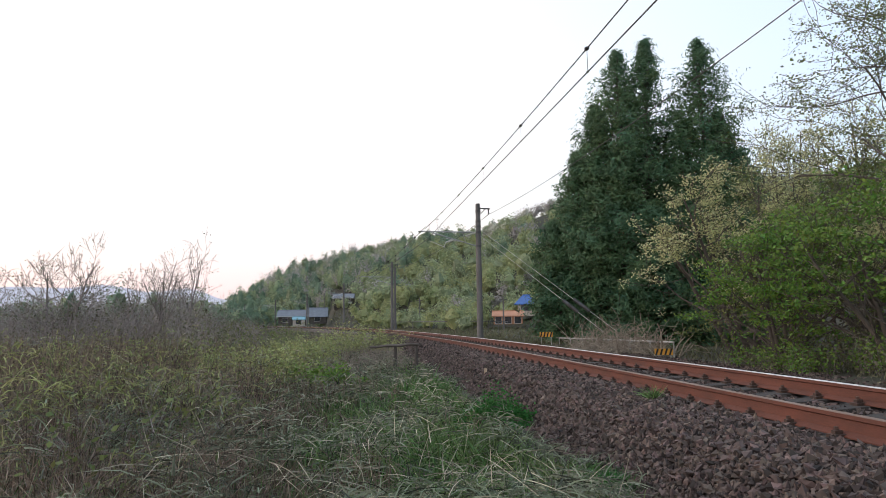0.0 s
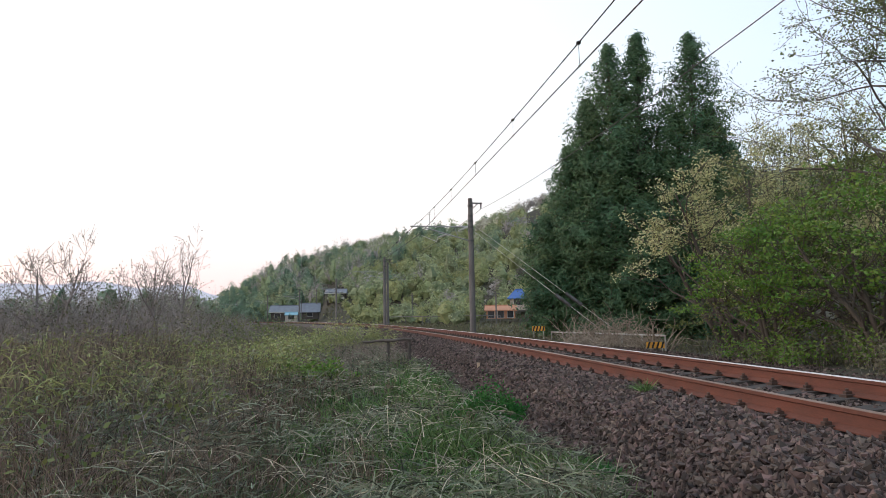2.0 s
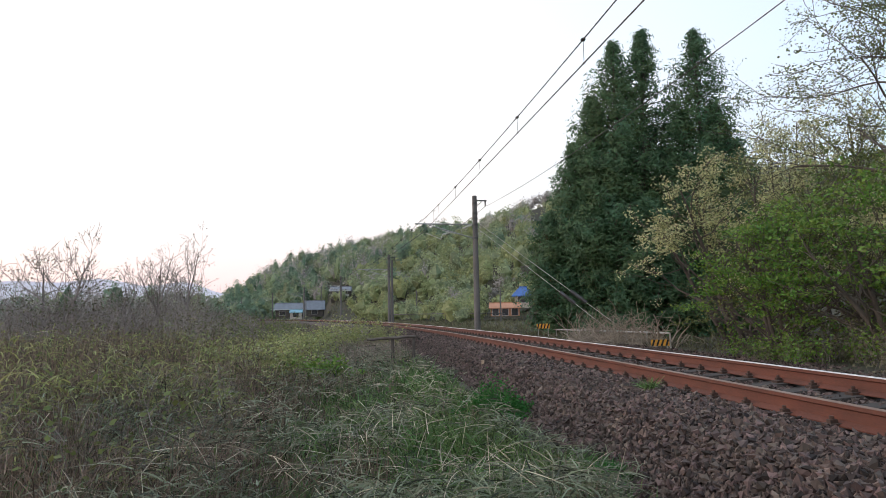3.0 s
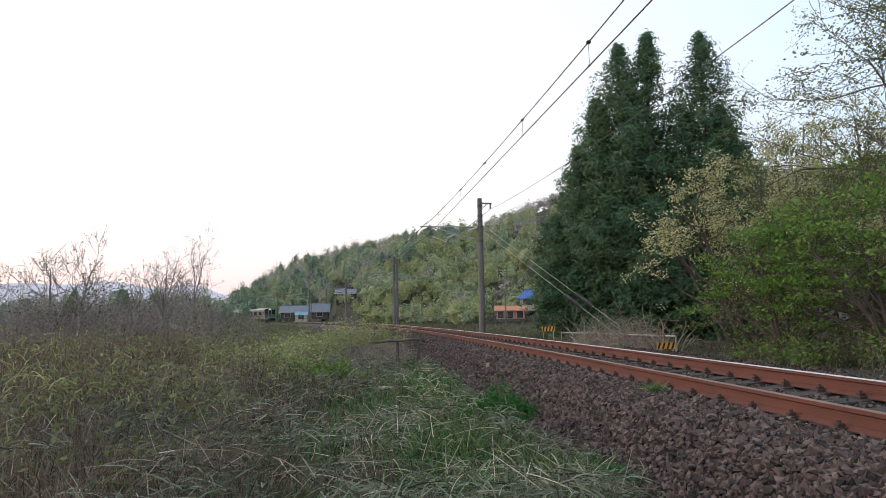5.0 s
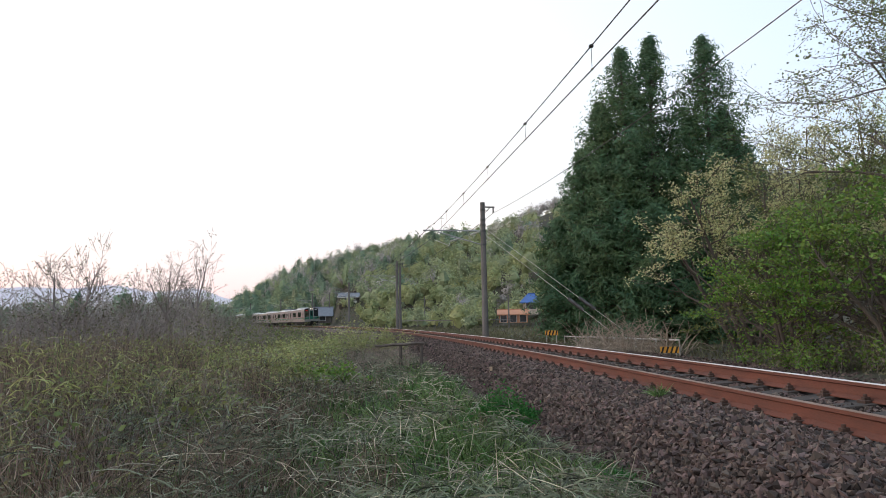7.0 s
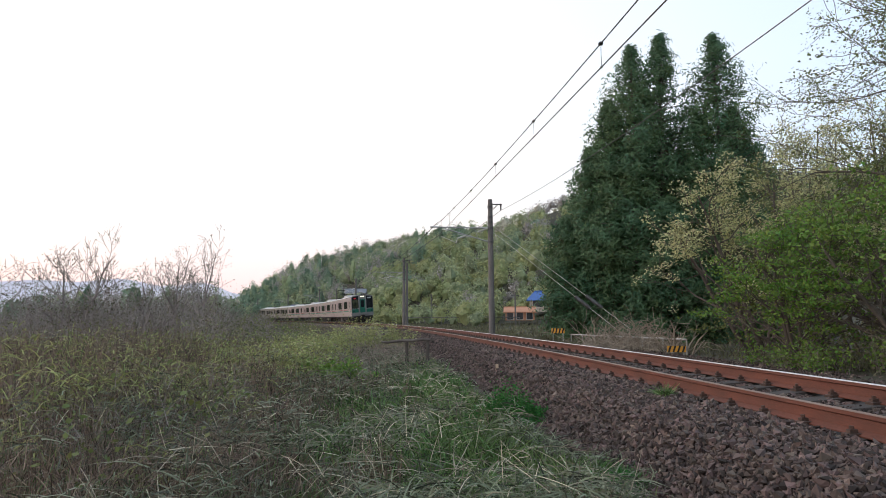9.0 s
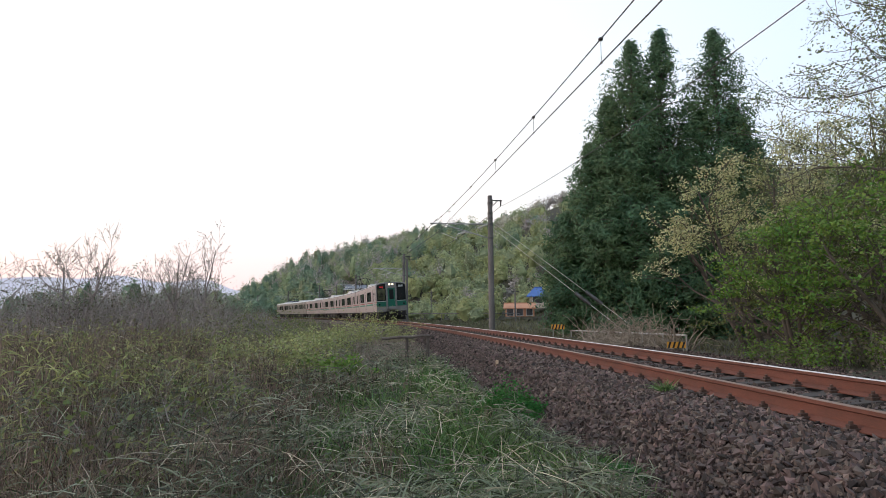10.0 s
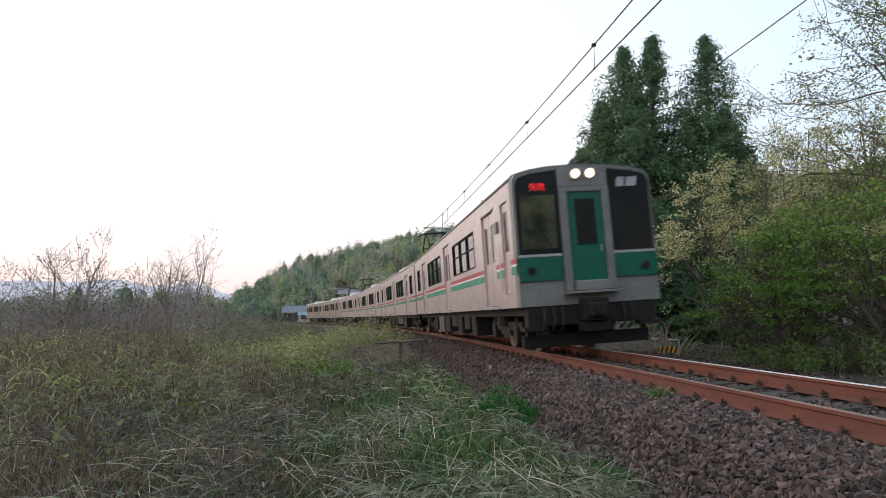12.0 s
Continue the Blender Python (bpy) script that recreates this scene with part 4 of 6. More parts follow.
def tree(name, label, x, y, height, trunk_r, leaf_mat, leaves, leaf_size, seed, stems=1, lean=(0, 0), levels=3, kids=4, spread=0.75, scatter=0.25, lift=0.06, start=0.3, per_cluster=1, first=0.35, wood_mat=None, squash=0.5, top_up=0.0):
    rng = np.random.default_rng(seed)
    z = gz(x, y)
    t = empty(name, pose(x, y, z), label=label, category="tree" if height > 3.2 else "shrub")
    wood, tips = Heap(), []
    for k in range(stems):
        way = unit(np.array([lean[0] + rng.normal() * 0.16 * (stems > 1), lean[1] + rng.normal() * 0.16 * (stems > 1), 1.0]))
        h_ = height * (rng.uniform(0.75, 1.0) if stems > 1 else 1.0)
        b0 = np.array([rng.normal() * 0.2, rng.normal() * 0.2, -0.15]) * (stems > 1) + np.array([0, 0, -0.1])
        pts, rad = limb(rng, b0, way, h_, trunk_r, trunk_r * 0.18, 9, 0.07, 0.03)
        wood.add(*tube(pts, rad, 8))
        for i in range(int(kids * 3.2)):
            u = start + (1 - start) * (i + rng.uniform(0, 1)) / (kids * 3.2)
            j = min(int(u * 9), 8)
            q = pts[j] + (pts[j + 1] - pts[j]) * (u * 9 - j)
            ang = i * 2.4 + rng.uniform(-0.5, 0.5)
            d = unit(np.array([math.cos(ang), math.sin(ang), 0.45 + 0.5 * u + top_up]))
            ln = height * first * (1.15 - 0.75 * u) * rng.uniform(0.7, 1.2)
            grow(rng, wood, tips, q, d, ln, max(rad[j] * 0.5, 0.008), levels - 2, spread, kids, lift)
    wood.done("trunk", wood_mat or M_BARK, t, smooth=True)
    tips = np.array(tips)
    if leaves:
        c = tips[rng.integers(0, len(tips), max(1, leaves // per_cluster))]
        p = np.repeat(c, per_cluster, 0) + rng.normal(size=(len(c) * per_cluster, 3)) * scatter * np.array([1, 1, squash])
        v, q = leaf_quads(rng, p, leaf_size, leaf_size * 0.62, face=np.array([[-0.35, -0.25, 0.9]]), loose=0.95)
        raw_np("crown", v, q, leaf_mat, t)
    return t


def cedar(x, y, height, radius, seed, low=0.4, old=0.08, quads=40000, bare=False):
    """A cedar: whorled boughs that end in tufts; bare: the bole shows between two trees."""
    rng = np.random.default_rng(seed)
    z = gz(x, y)
    t = empty("cedar_tree", pose(x, y, z), label="tall dark green cedar with dense drooping sprays", category="tree", group="cedar trees")
    wood = Heap()
    pts, rad = limb(rng, (0, 0, -0.3), (0, 0, 1), height + 0.1, 0.26, 0.03, 10, 0.012, 0)
    wood.add(*tube(pts, rad, 9))
    n = int(19 * height)
    tufts = []
    for i in range(n):
        u = ((i + rng.uniform(0, 1)) / n) ** 0.92
        h_ = low + (height - low) * u
        a = i * 2.39996 + rng.uniform(-0.4, 0.4)
        reach = radius * min(1.0, 1.75 * (1 - u) ** 0.82) * (0.86 + 0.14 * math.sin(a * 2 + u * 15 + seed)) * rng.uniform(0.66, 1.12) + 0.14
        axis = np.array([np.interp(h_, pts[:, 2], pts[:, 0]), np.interp(h_, pts[:, 2], pts[:, 1]), h_])
        way = np.array([math.cos(a), math.sin(a), 0.45 - 0.75 * (1 - u) + 0.9 * u ** 6])
        if bare and math.cos(a) * 0.35 - math.sin(a) > 0.75 and 0.40 < u < 0.80 and rng.uniform() < 0.8:
            b, r_ = limb(rng, axis, way, reach * 0.5, 0.03, 0.008, 5, 0.12, 0.0)
            wood.add(*tube(b, r_, 3))
            continue
        b, r_ = limb(rng, axis, way, reach, 0.035, 0.008, 5, 0.12, 0.05)
        wood.add(*tube(b, r_, 3))
        m = max(3, int(reach * 3.2))
        for k in range(m):
            f = 0.35 + 0.65 * ((k + rng.uniform(0.3, 1)) / m) ** 0.6
            j = min(int(f * 5), 4)
            c = b[j] + (b[j + 1] - b[j]) * (f * 5 - j) + rng.normal(size=3) * np.array([0.24, 0.24, 0.10]) * min(1.0, reach)
            tufts.append(np.append(c, rng.uniform(0.18, 0.36) * min(1.0, 0.45 + reach * 0.3)))
    wood.done("trunk", M_BARK, t, smooth=True)
    cen = np.array(tufts)
    per = max(6, quads // len(cen))
    c = np.repeat(cen, per, 0)
    g = rng.normal(size=(len(c), 3))
    hang = rng.uniform(0, 1, len(c)) ** 2
    p = c[:, :3] + g * c[:, 3:] * np.array([0.85, 0.85, 0.62])
    p[:, 2] -= hang * c[:, 3] * 1.5
    out = unit(c[:, :3] * np.array([1.0, 1.0, 0.0])) + g * 0.7
    v, q = leaf_quads(rng, p, 0.30, 0.080, lift=0.1, droop=0.25, face=out + np.array([0, 0, 0.6]), loose=0.5)
    raw_np("crown", v, q, M_CEDAR, t)
    if old:
        c = cen[rng.integers(0, len(cen), int(len(cen) * old))]
        c = c[c[:, 2] < height * 0.6]
        c = np.repeat(c, per, 0)
        if len(c):
            p = c[:, :3] * np.array([1.03, 1.03, 1]) + rng.normal(size=(len(c), 3)) * 0.2
            v, q = leaf_quads(rng, p, 0.17, 0.045, droop=0.6)
            raw_np("dead_sprays", v, q, M_CEDAR_OLD, t)


def cedars():
    stand = ((11.25, 38.2, 18.0, 3.7), (12.75, 38.4, 18.7, 3.5), (16.0, 38.2, 18.6, 4.2), (17.8, 39.6, 14.4, 2.9), (19.6, 41.0, 12.3, 2.8), (9.6, 38.4, 14.6, 3.0), (8.3, 38.6, 11.6, 2.6), (7.2, 39.0, 7.4, 1.9), (14.4, 36.9, 13.2, 3.2), (10.4, 36.8, 10.5, 3.3), (12.3, 36.0, 8.0, 3.0), (16.6, 36.4, 8.5, 3.2))
    for i, (px_, py_, h_, r_) in enumerate(stand):
        cedar(px_, py_, h_, r_, 40 + i, quads=33000 if h_ > 14 else 19000, bare=i == 1)


cedars()
tree("dead_tree", "bare broken dead trunk before the cedars", 14.85, 35.0, 12.3, 0.11, M_PALE, 0, 0.1, 60, levels=2, kids=1, start=0.7, first=0.05, wood_mat=M_DEADWOOD)

# right-hand side of the line
tree("spring_tree", "leaning tree with pale yellow-green spring leaves", 10.9, 22.5, 6.6, 0.12, M_PALE, 8500, 0.11, 71, stems=4, lean=(-0.32, -0.05), levels=4, kids=3, spread=0.6, scatter=0.15, per_cluster=18, first=0.34, start=0.3)
tree("spring_tree", "slender tree with upright twigs and pale sprouting leaves", 16.2, 29.0, 11.0, 0.12, M_PALE, 6500, 0.11, 72, stems=4, levels=4, kids=3, spread=0.45, scatter=0.16, per_cluster=4, first=0.26, start=0.4, top_up=0.9)
tree("spring_tree", "tree with sprouting yellow-green leaves and fine twigs", 14.8, 22.0, 8.8, 0.13, M_PALE, 9000, 0.10, 73, stems=4, levels=4, kids=3, spread=0.5, scatter=0.16, per_cluster=4, first=0.28, start=0.3, top_up=0.5)
tree("spring_tree", "tall nearly bare tree with long spreading limbs and tiny leaves", 13.6, 17.0, 12.8, 0.16, M_OLIVE, 20000, 0.085, 74, stems=3, lean=(-0.06, 0), levels=4, kids=4, spread=0.42, scatter=0.16, per_cluster=4, first=0.33, start=0.35, lift=0.02)
for x_, y_, h_, n_, sd_, mt_, ln_ in ((8.9, 16.6, 3.6, 6000, 75, M_FRESH, -0.2), (10.3, 14.2, 4.3, 7000, 76, M_FRESH, -0.15), (10.4, 18.6, 4.6, 6500, 77, M_OLIVE, -0.2), (12.4, 17.6, 5.8, 8000, 78, M_OLIVE, -0.1), (11.6, 12.6, 3.6, 6000, 79, M_FRESH, 0.0), (13.9, 20.6, 6.6, 7000, 81, M_FRESH, -0.1), (12.6, 26.0, 3.2, 3000, 82, M_SHRUB, 0.0), (15.0, 27.0, 6.0, 6000, 83, M_OLIVE, 0.0), (14.6, 23.6, 7.2, 6000, 84, M_OLIVE, -0.1)):
    tree("broadleaf_tree", "leafy tree with layered bright green spring foliage" if mt_ is M_FRESH else "leafy tree with olive green spring foliage", x_, y_, h_, 0.08, mt_, n_, 0.10, sd_, stems=3, lean=(ln_, -0.05), levels=4, kids=3, spread=0.5, scatter=0.27, per_cluster=44, first=0.46, start=0.06, squash=0.20)
tree("spring_tree", "small tree with pale yellow-green leaf sprays before darker trees", 10.7, 15.3, 4.6, 0.08, M_PALE, 3400, 0.09, 85, stems=2, lean=(-0.15, -0.1), levels=4, kids=3, spread=0.5, scatter=0.16, per_cluster=20, first=0.36, start=0.35, squash=0.3)


# ---- wooded hill ----
def hill_woods():
    rng = np.random.default_rng(5)
    la, lo = np.meshgrid(np.linspace(-1.0, 1.2, 3), np.arange(5) * math.pi * 0.4, indexing="ij")
    CORE = np.stack([np.cos(la) * np.cos(lo), np.cos(la) * np.sin(lo), np.sin(la)], -1).reshape(-1, 3), np.array([[i * 5 + j, i * 5 + (j + 1) % 5, (i + 1) * 5 + (j + 1) % 5, (i + 1) * 5 + j] for i in range(2) for j in range(5)])
    heaps = [Heap() for _ in M_HAZY_HILL]
    def crown(x, y, r, h_, kind, quads, size):
        """Many small leaf tufts in lobes ; bare crowns are mostly twigs."""
        z = gz(x, y)
        lobes = 6 if quads < 80 else 13
        d = rng.normal(size=(lobes, 3))
        d[:, 2] = np.abs(d[:, 2]) * 0.9 - 0.15
        d = unit(d)
        squeeze = 1 - (0.5 if kind == 0 else 0.35 if kind == 1 else 0.1) * np.clip(d[:, 2:3], 0, 1)
        size3 = np.array([r, r, h_ * 0.6])
        mid = np.array([x, y, z + h_ * 0.42])
        lc = d * rng.uniform(0.30, 0.95, (lobes, 1)) * np.concatenate([squeeze, squeeze, 1 + 0 * squeeze], 1)
        if kind == 1:
            lc[:, 2] *= rng.uniform(0.7, 1.35, lobes)
        k = rng.integers(0, lobes, quads if kind != 3 else quads // 2)
        g = unit(rng.normal(size=(len(k), 3)))
        p = (lc[k] + g * rng.uniform(0.2, 0.44, (len(k), 1)) * np.array([1, 1, 0.8])) * size3 + mid
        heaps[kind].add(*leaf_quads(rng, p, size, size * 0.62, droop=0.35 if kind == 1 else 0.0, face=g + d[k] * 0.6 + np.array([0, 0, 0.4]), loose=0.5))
        if kind == 3:
            m = 26
            w = unit(np.stack([rng.normal(size=m) * 0.6, rng.normal(size=m) * 0.6, np.ones(m)], 1))
            heaps[3].add(*ribbons(rng, np.repeat([[x, y, z + h_ * 0.3]], m, 0) + rng.normal(size=(m, 3)) * r * 0.12, w, h_ * rng.uniform(0.5, 0.85, m), np.full(m, 0.13), np.zeros(m), 1))
        cp = CORE[0] * (0.3 if kind == 3 else 0.55) * size3 + mid + rng.normal(size=CORE[0].shape) * 0.12 * r
        heaps[kind].add(cp, CORE[1])
    n = 0
    while n < 2100:
        az = rng.uniform(-0.47, 0.80)
        r = math.sqrt(rng.uniform(95 ** 2, 345 ** 2))
        foot = float(np.interp(az, FOOT_AZ, FOOT_R))
        if az > 0.3:
            r = math.sqrt(rng.uniform(60 ** 2, 340 ** 2))
        if r < foot - 5:
            continue
        if (0.05 < az < 0.17 and r < 109) or (-0.185 < az < -0.135 and r < 194):
            continue
        if az > 0.14 and az < 0.44 and r < 300:
            if rng.uniform() < 0.6:
                continue
        x, y = r * math.sin(az), r * math.cos(az)
        u = (r - foot) / (335 - foot)
        zone = float(wobble(x, y, 38, 8.0)) + 0.35 * rng.normal()
        grove = float(wobble(x, y, 22, 4.0)) + 0.25 * rng.normal()
        if az < -0.2 and u < 0.6:
            kind = 0 if zone > -0.45 else 4
        elif -0.13 < az < 0.25 and u < 0.72 and grove > -0.25:
            kind = 1 if grove > 0.05 else 4
        elif u > 0.62:
            kind = 3 if zone > 0.35 else 2 if zone > -0.05 else 0 if zone < -0.7 else 4
        else:
            kind = 0 if zone > 0.55 else 4 if zone > -0.35 else 2 if grove > 0 else 3
        big = rng.uniform(1.9, 3.9) * (0.7 if u < 0.15 else 1.0)
        h_ = big * rng.uniform(1.5, 2.6) * (1.2 if kind == 0 else 1.0)
        size = 0.49 + 0.42 * r / 330
        crown(x, y, big, h_, kind, int(275 - 0.42 * r), size)
        n += 1
    # orchard trees and shrubs at the hill's foot beyond the line
    for _ in range(150):
        s, d = rng.uniform(70, 190), rng.uniform(14, 55)
        p, a = line(s, d)
        bearing = math.atan2(p.x, p.y)
        if -0.26 < bearing < -0.17 or (0.06 < bearing < 0.16 and p.y < 116):
            continue
        crown(p.x, p.y, rng.uniform(1.2, 2.4), rng.uniform(2.2, 4.6), int(rng.choice([1, 1, 4, 4])), 230, 0.40)
    # woods added unseen behind and right of the camera close the view, blocking skylight
    for _ in range(420):
        az = rng.uniform(0.8, 2.9)
        r = rng.uniform(30, 120)
        crown(r * math.sin(az), r * math.cos(az), rng.uniform(2.5, 4.5), rng.uniform(8, 14), int(rng.choice([0, 4, 4, 2])), 50, 1.6)
    # low woods along the far left of the line
    for _ in range(150):
        s, d = rng.uniform(205, 330), rng.uniform(22, 60)
        p, a = line(s, d)
        crown(p.x, p.y, rng.uniform(1.8, 3.0), rng.uniform(7.5, 12.5), int(rng.choice([0, 0, 4, 3])), 150, 0.7)
    for _ in range(240):
        az = rng.uniform(-0.62, -0.36)
        r = rng.uniform(130, 260)
        crown(r * math.sin(az), r * math.cos(az), rng.uniform(2.5, 4.0), rng.uniform(8, 14), int(rng.choice([0, 4, 3, 3, 3])), 120, 0.7)
    for hp, m, l_ in zip(heaps, M_HAZY_HILL, ("evergreen woods on the hill, paled for haze", "yellow-green bamboo groves on the hill, paled for haze", "sprouting spring woods on the hill, paled for haze", "grey bare woods on the hill, paled for haze", "green leafy woods on the hill, paled for haze")):
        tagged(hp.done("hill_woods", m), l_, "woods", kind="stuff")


hill_woods()


# ---- brush and grass on the near bank ----
def brush(name, label, spots, stem_mat, leaf_mat, seed, stems=22, leaves=90, leaf_size=0.07, r=0.012):
    """Thickets of thin stems with small leaves: spots of (x, y, height, width)."""
    rng = np.random.default_rng(seed)
    spots = np.array(spots)
    n = len(spots)
    z = ground_z(spots[:, 0], spots[:, 1])
    c = np.repeat(np.stack([spots[:, 0], spots[:, 1], z], 1), stems, 0)
    h_, w_ = np.repeat(spots[:, 2], stems), np.repeat(spots[:, 3], stems)
    base = c + np.stack([rng.normal(size=len(c)) * w_ * 0.3, rng.normal(size=len(c)) * w_ * 0.3, -0.05 + 0 * w_], 1)
    way = unit(np.stack([rng.normal(size=len(c)) * 0.28, rng.normal(size=len(c)) * 0.28, np.ones(len(c))], 1))
    ln = h_ * rng.uniform(0.5, 1.08, len(c))
    hp = Heap()
    hp.add(*ribbons(rng, base, way, ln, np.full(len(c), r * 2) * np.sqrt(h_ / 2), rng.uniform(0.0, 0.22, len(c)), 2))
    for _ in range(3):
        u = rng.uniform(0.3, 0.9, len(c))
        b2 = base + way * (ln * u)[:, None]
        w2 = unit(way + rng.normal(size=(len(c), 3)) * 0.55)
        hp.add(*ribbons(rng, b2, w2, ln * rng.uniform(0.15, 0.4, len(c)), np.full(len(c), r * 1.1) * np.sqrt(h_ / 2), rng.uniform(0, 0.2, len(c)), 1))
    st = hp.done(name, stem_mat)
    tagged(st, label, "brush", kind="stuff")
    if leaves:
        k = rng.integers(0, len(c), n * leaves)
        u = rng.uniform(0.25, 1.0, len(k))
        p = base[k] + way[k] * (ln[k] * u)[:, None] + rng.normal(size=(len(k), 3)) * (0.10 * np.sqrt(h_[k]))[:, None]
        v, q = leaf_quads(rng, p, leaf_size, leaf_size * 0.6, face=np.array([[-0.3, -0.4, 0.9]]), loose=1.0)
        tagged(raw_np(name + "_leaves", v, q, leaf_mat), label, "brush", kind="stuff")


def scatter(rng, n, x0, x1, y0, y1, keep):
    x, y = rng.uniform(x0, x1, n), rng.uniform(y0, y1, n)
    s, d = line_coords(x, y)
    m = keep(x, y, s, d)
    return x[m], y[m], s[m], d[m]


def left_bank():
    rng = np.random.default_rng(9)
    seen = lambda x, y: x > -0.80 * y - 2
    # purple-brown thicket in the middle distance
    x, y, s, d = scatter(rng, 1050, -60, -6, 20, 95, lambda x, y, s, d: seen(x, y) & (d < -7 - 0.05 * y) & (x < -0.30 * y) & (rng.uniform(size=len(x)) < 0.9))
    cap = lambda x, y: np.where(x > -0.37 * y, 0.45 + 0.017 * y, 0.85 + 0.043 * y) - ground_z(x, y)
    hh = np.minimum(rng.uniform(2.2, 4.4, len(x)) * np.clip(0.7 + y / 80, 0.7, 1.5), cap(x, y))
    brush("thicket", "leafless purple-brown thicket with few small leaves", np.stack([x, y, hh, 1.8 + 0 * x], 1), M_TWIG, M_SHRUB, 11, 34, 190, 0.11, 0.009)
    # dark green shrubs among it
    x, y, s, d = scatter(rng, 260, -50, -5, 22, 90, lambda x, y, s, d: seen(x, y) & (d < -7) & (x < -0.22 * y) & (np.sin(x * 0.4) + np.sin(y * 0.23 + x * 0.1) > 0.2))
    brush("green_thicket", "dark green leafy shrubs in the thicket", np.stack([x, y, np.minimum(rng.uniform(1.6, 3.6, len(x)), cap(x, y)), 2.2 + 0 * x], 1), M_TWIG, M_OLIVE, 12, 12, 380, 0.14, 0.012)
    # low brush on the far embankment beside the line
    x, y, s, d = scatter(rng, 2600, -60, 2, 24, 190, lambda x, y, s, d: (d < -3.2) & (d > -16) & (rng.uniform(size=len(x)) < 0.8))
    brush("dry_brush", "low dry brown brush on the bank", np.stack([x, y, rng.uniform(0.4, 1.0, len(x)), 2.0 + 0 * x], 1), M_DRY, M_SHRUB, 13, 22, 40, 0.12, 0.012)
    # brown twiggy weeds about the old fences
    x, y, s, d = scatter(rng, 600, -6, 0.4, 15, 32, lambda x, y, s, d: (d < -2.7) & (d > -7))
    brush("weeds", "brown twiggy weeds round the old fence", np.stack([x, y, rng.uniform(0.4, 0.85, len(x)) * np.where((x > -2.6) & (y < 19.3), 0.35, 1.0), 0.7 + 0 * x], 1), M_REDTWIG, M_SHRUB, 14, 22, 24, 0.05, 0.0065)
    # tall weeds down the near bank
    x, y, s, d = scatter(rng, 620, -16, -1.5, 6, 24, lambda x, y, s, d: seen(x, y) & (d < -7.0) & (np.sin(x * 0.9 + 1) + np.sin(y * 0.7 + x * 0.3) > -0.5))
    hh = rng.uniform(1.0, 1.75, len(x)) * np.clip((-d - 3) / 8, 0.7, 1.15)
    k = rng.uniform(size=len(x)) < 0.6
    brush("tall_weeds", "tall brown seeded weeds on the bank", np.stack([x, y, hh, 0.7 + 0 * x], 1)[k], M_DRY, M_SHRUB, 24, 26, 90, 0.075, 0.0042)
    brush("tall_weeds", "tall weeds with yellowish leaves on the bank", np.stack([x, y, hh, 0.7 + 0 * x], 1)[~k], M_TWIG, M_OLIVE, 25, 20, 150, 0.075, 0.0042)
    # single tall stalks close to the path
    x, y, s, d = scatter(rng, 260, -7.5, -1.5, 4.6, 11, lambda x, y, s, d: seen(x, y) & (d < -6.0) & (d > -11))
    brush("tall_stalks", "tall dark stalks with withered leaves near the path", np.stack([x, y, rng.uniform(0.8, 1.35, len(x)), 0.4 + 0 * x], 1), M_TWIG, M_OLIVE, 26, 7, 26, 0.07, 0.004)
    # leafy mounds by the line
    for nm, pts, mt, sd in (("olive", [(-3.7, 27.5, 1.75, 1.9), (-4.6, 28.5, 1.6, 1.8), (-2.9, 28.0, 1.3, 1.3), (-5.6, 29.0, 1.2, 1.9), (-6.2, 26.0, 1.2, 1.8), (-5.0, 24.5, 1.2, 1.5)], M_YELLOW_LEAF, 15), ("mid", [(-3.6, 15.0, 1.0, 1.2), (-4.4, 16.0, 1.2, 1.3), (-5.2, 17.0, 1.2, 1.5), (-6.2, 18.5, 1.2, 1.6), (-4.0, 19.5, 1.2, 1.4), (-5.0, 21.0, 1.2, 1.6)], M_YELLOW_LEAF, 16), ("fresh", [(-2.9, 14.4, 0.75, 0.75), (-2.4, 14.8, 0.65, 0.6)], M_FRESH, 17)):
        brush("leafy_shrub", "rounded yellow-green shrub on the bank" if nm == "olive" else "green leafy shrub among dry weeds", pts, M_TWIG, mt, sd, 40, 1700, 0.09, 0.005)


left_bank()


def right_bank():
    rng = np.random.default_rng(19)
    x, y, s, d = scatter(rng, 700, 5, 16, 9, 34, lambda x, y, s, d: (d > 5.4) & (d < 9.5) & (y < 17.5))
    k = rng.uniform(size=len(x)) < 0.6
    h_ = rng.uniform(0.5, 1.1, len(x)) * np.clip((d - 4.4) / 1.5, 0.5, 1.6)
    brush("undergrowth", "fresh green undergrowth at the edge of the trees", np.stack([x, y, h_, 0.8 + 0 * x], 1)[k], M_TWIG, M_FRESH, 22, 10, 170, 0.085, 0.005)
    brush("undergrowth", "olive undergrowth at the edge of the trees", np.stack([x, y, h_, 0.8 + 0 * x], 1)[~k], M_TWIG, M_SHRUB, 23, 10, 170, 0.085, 0.005)


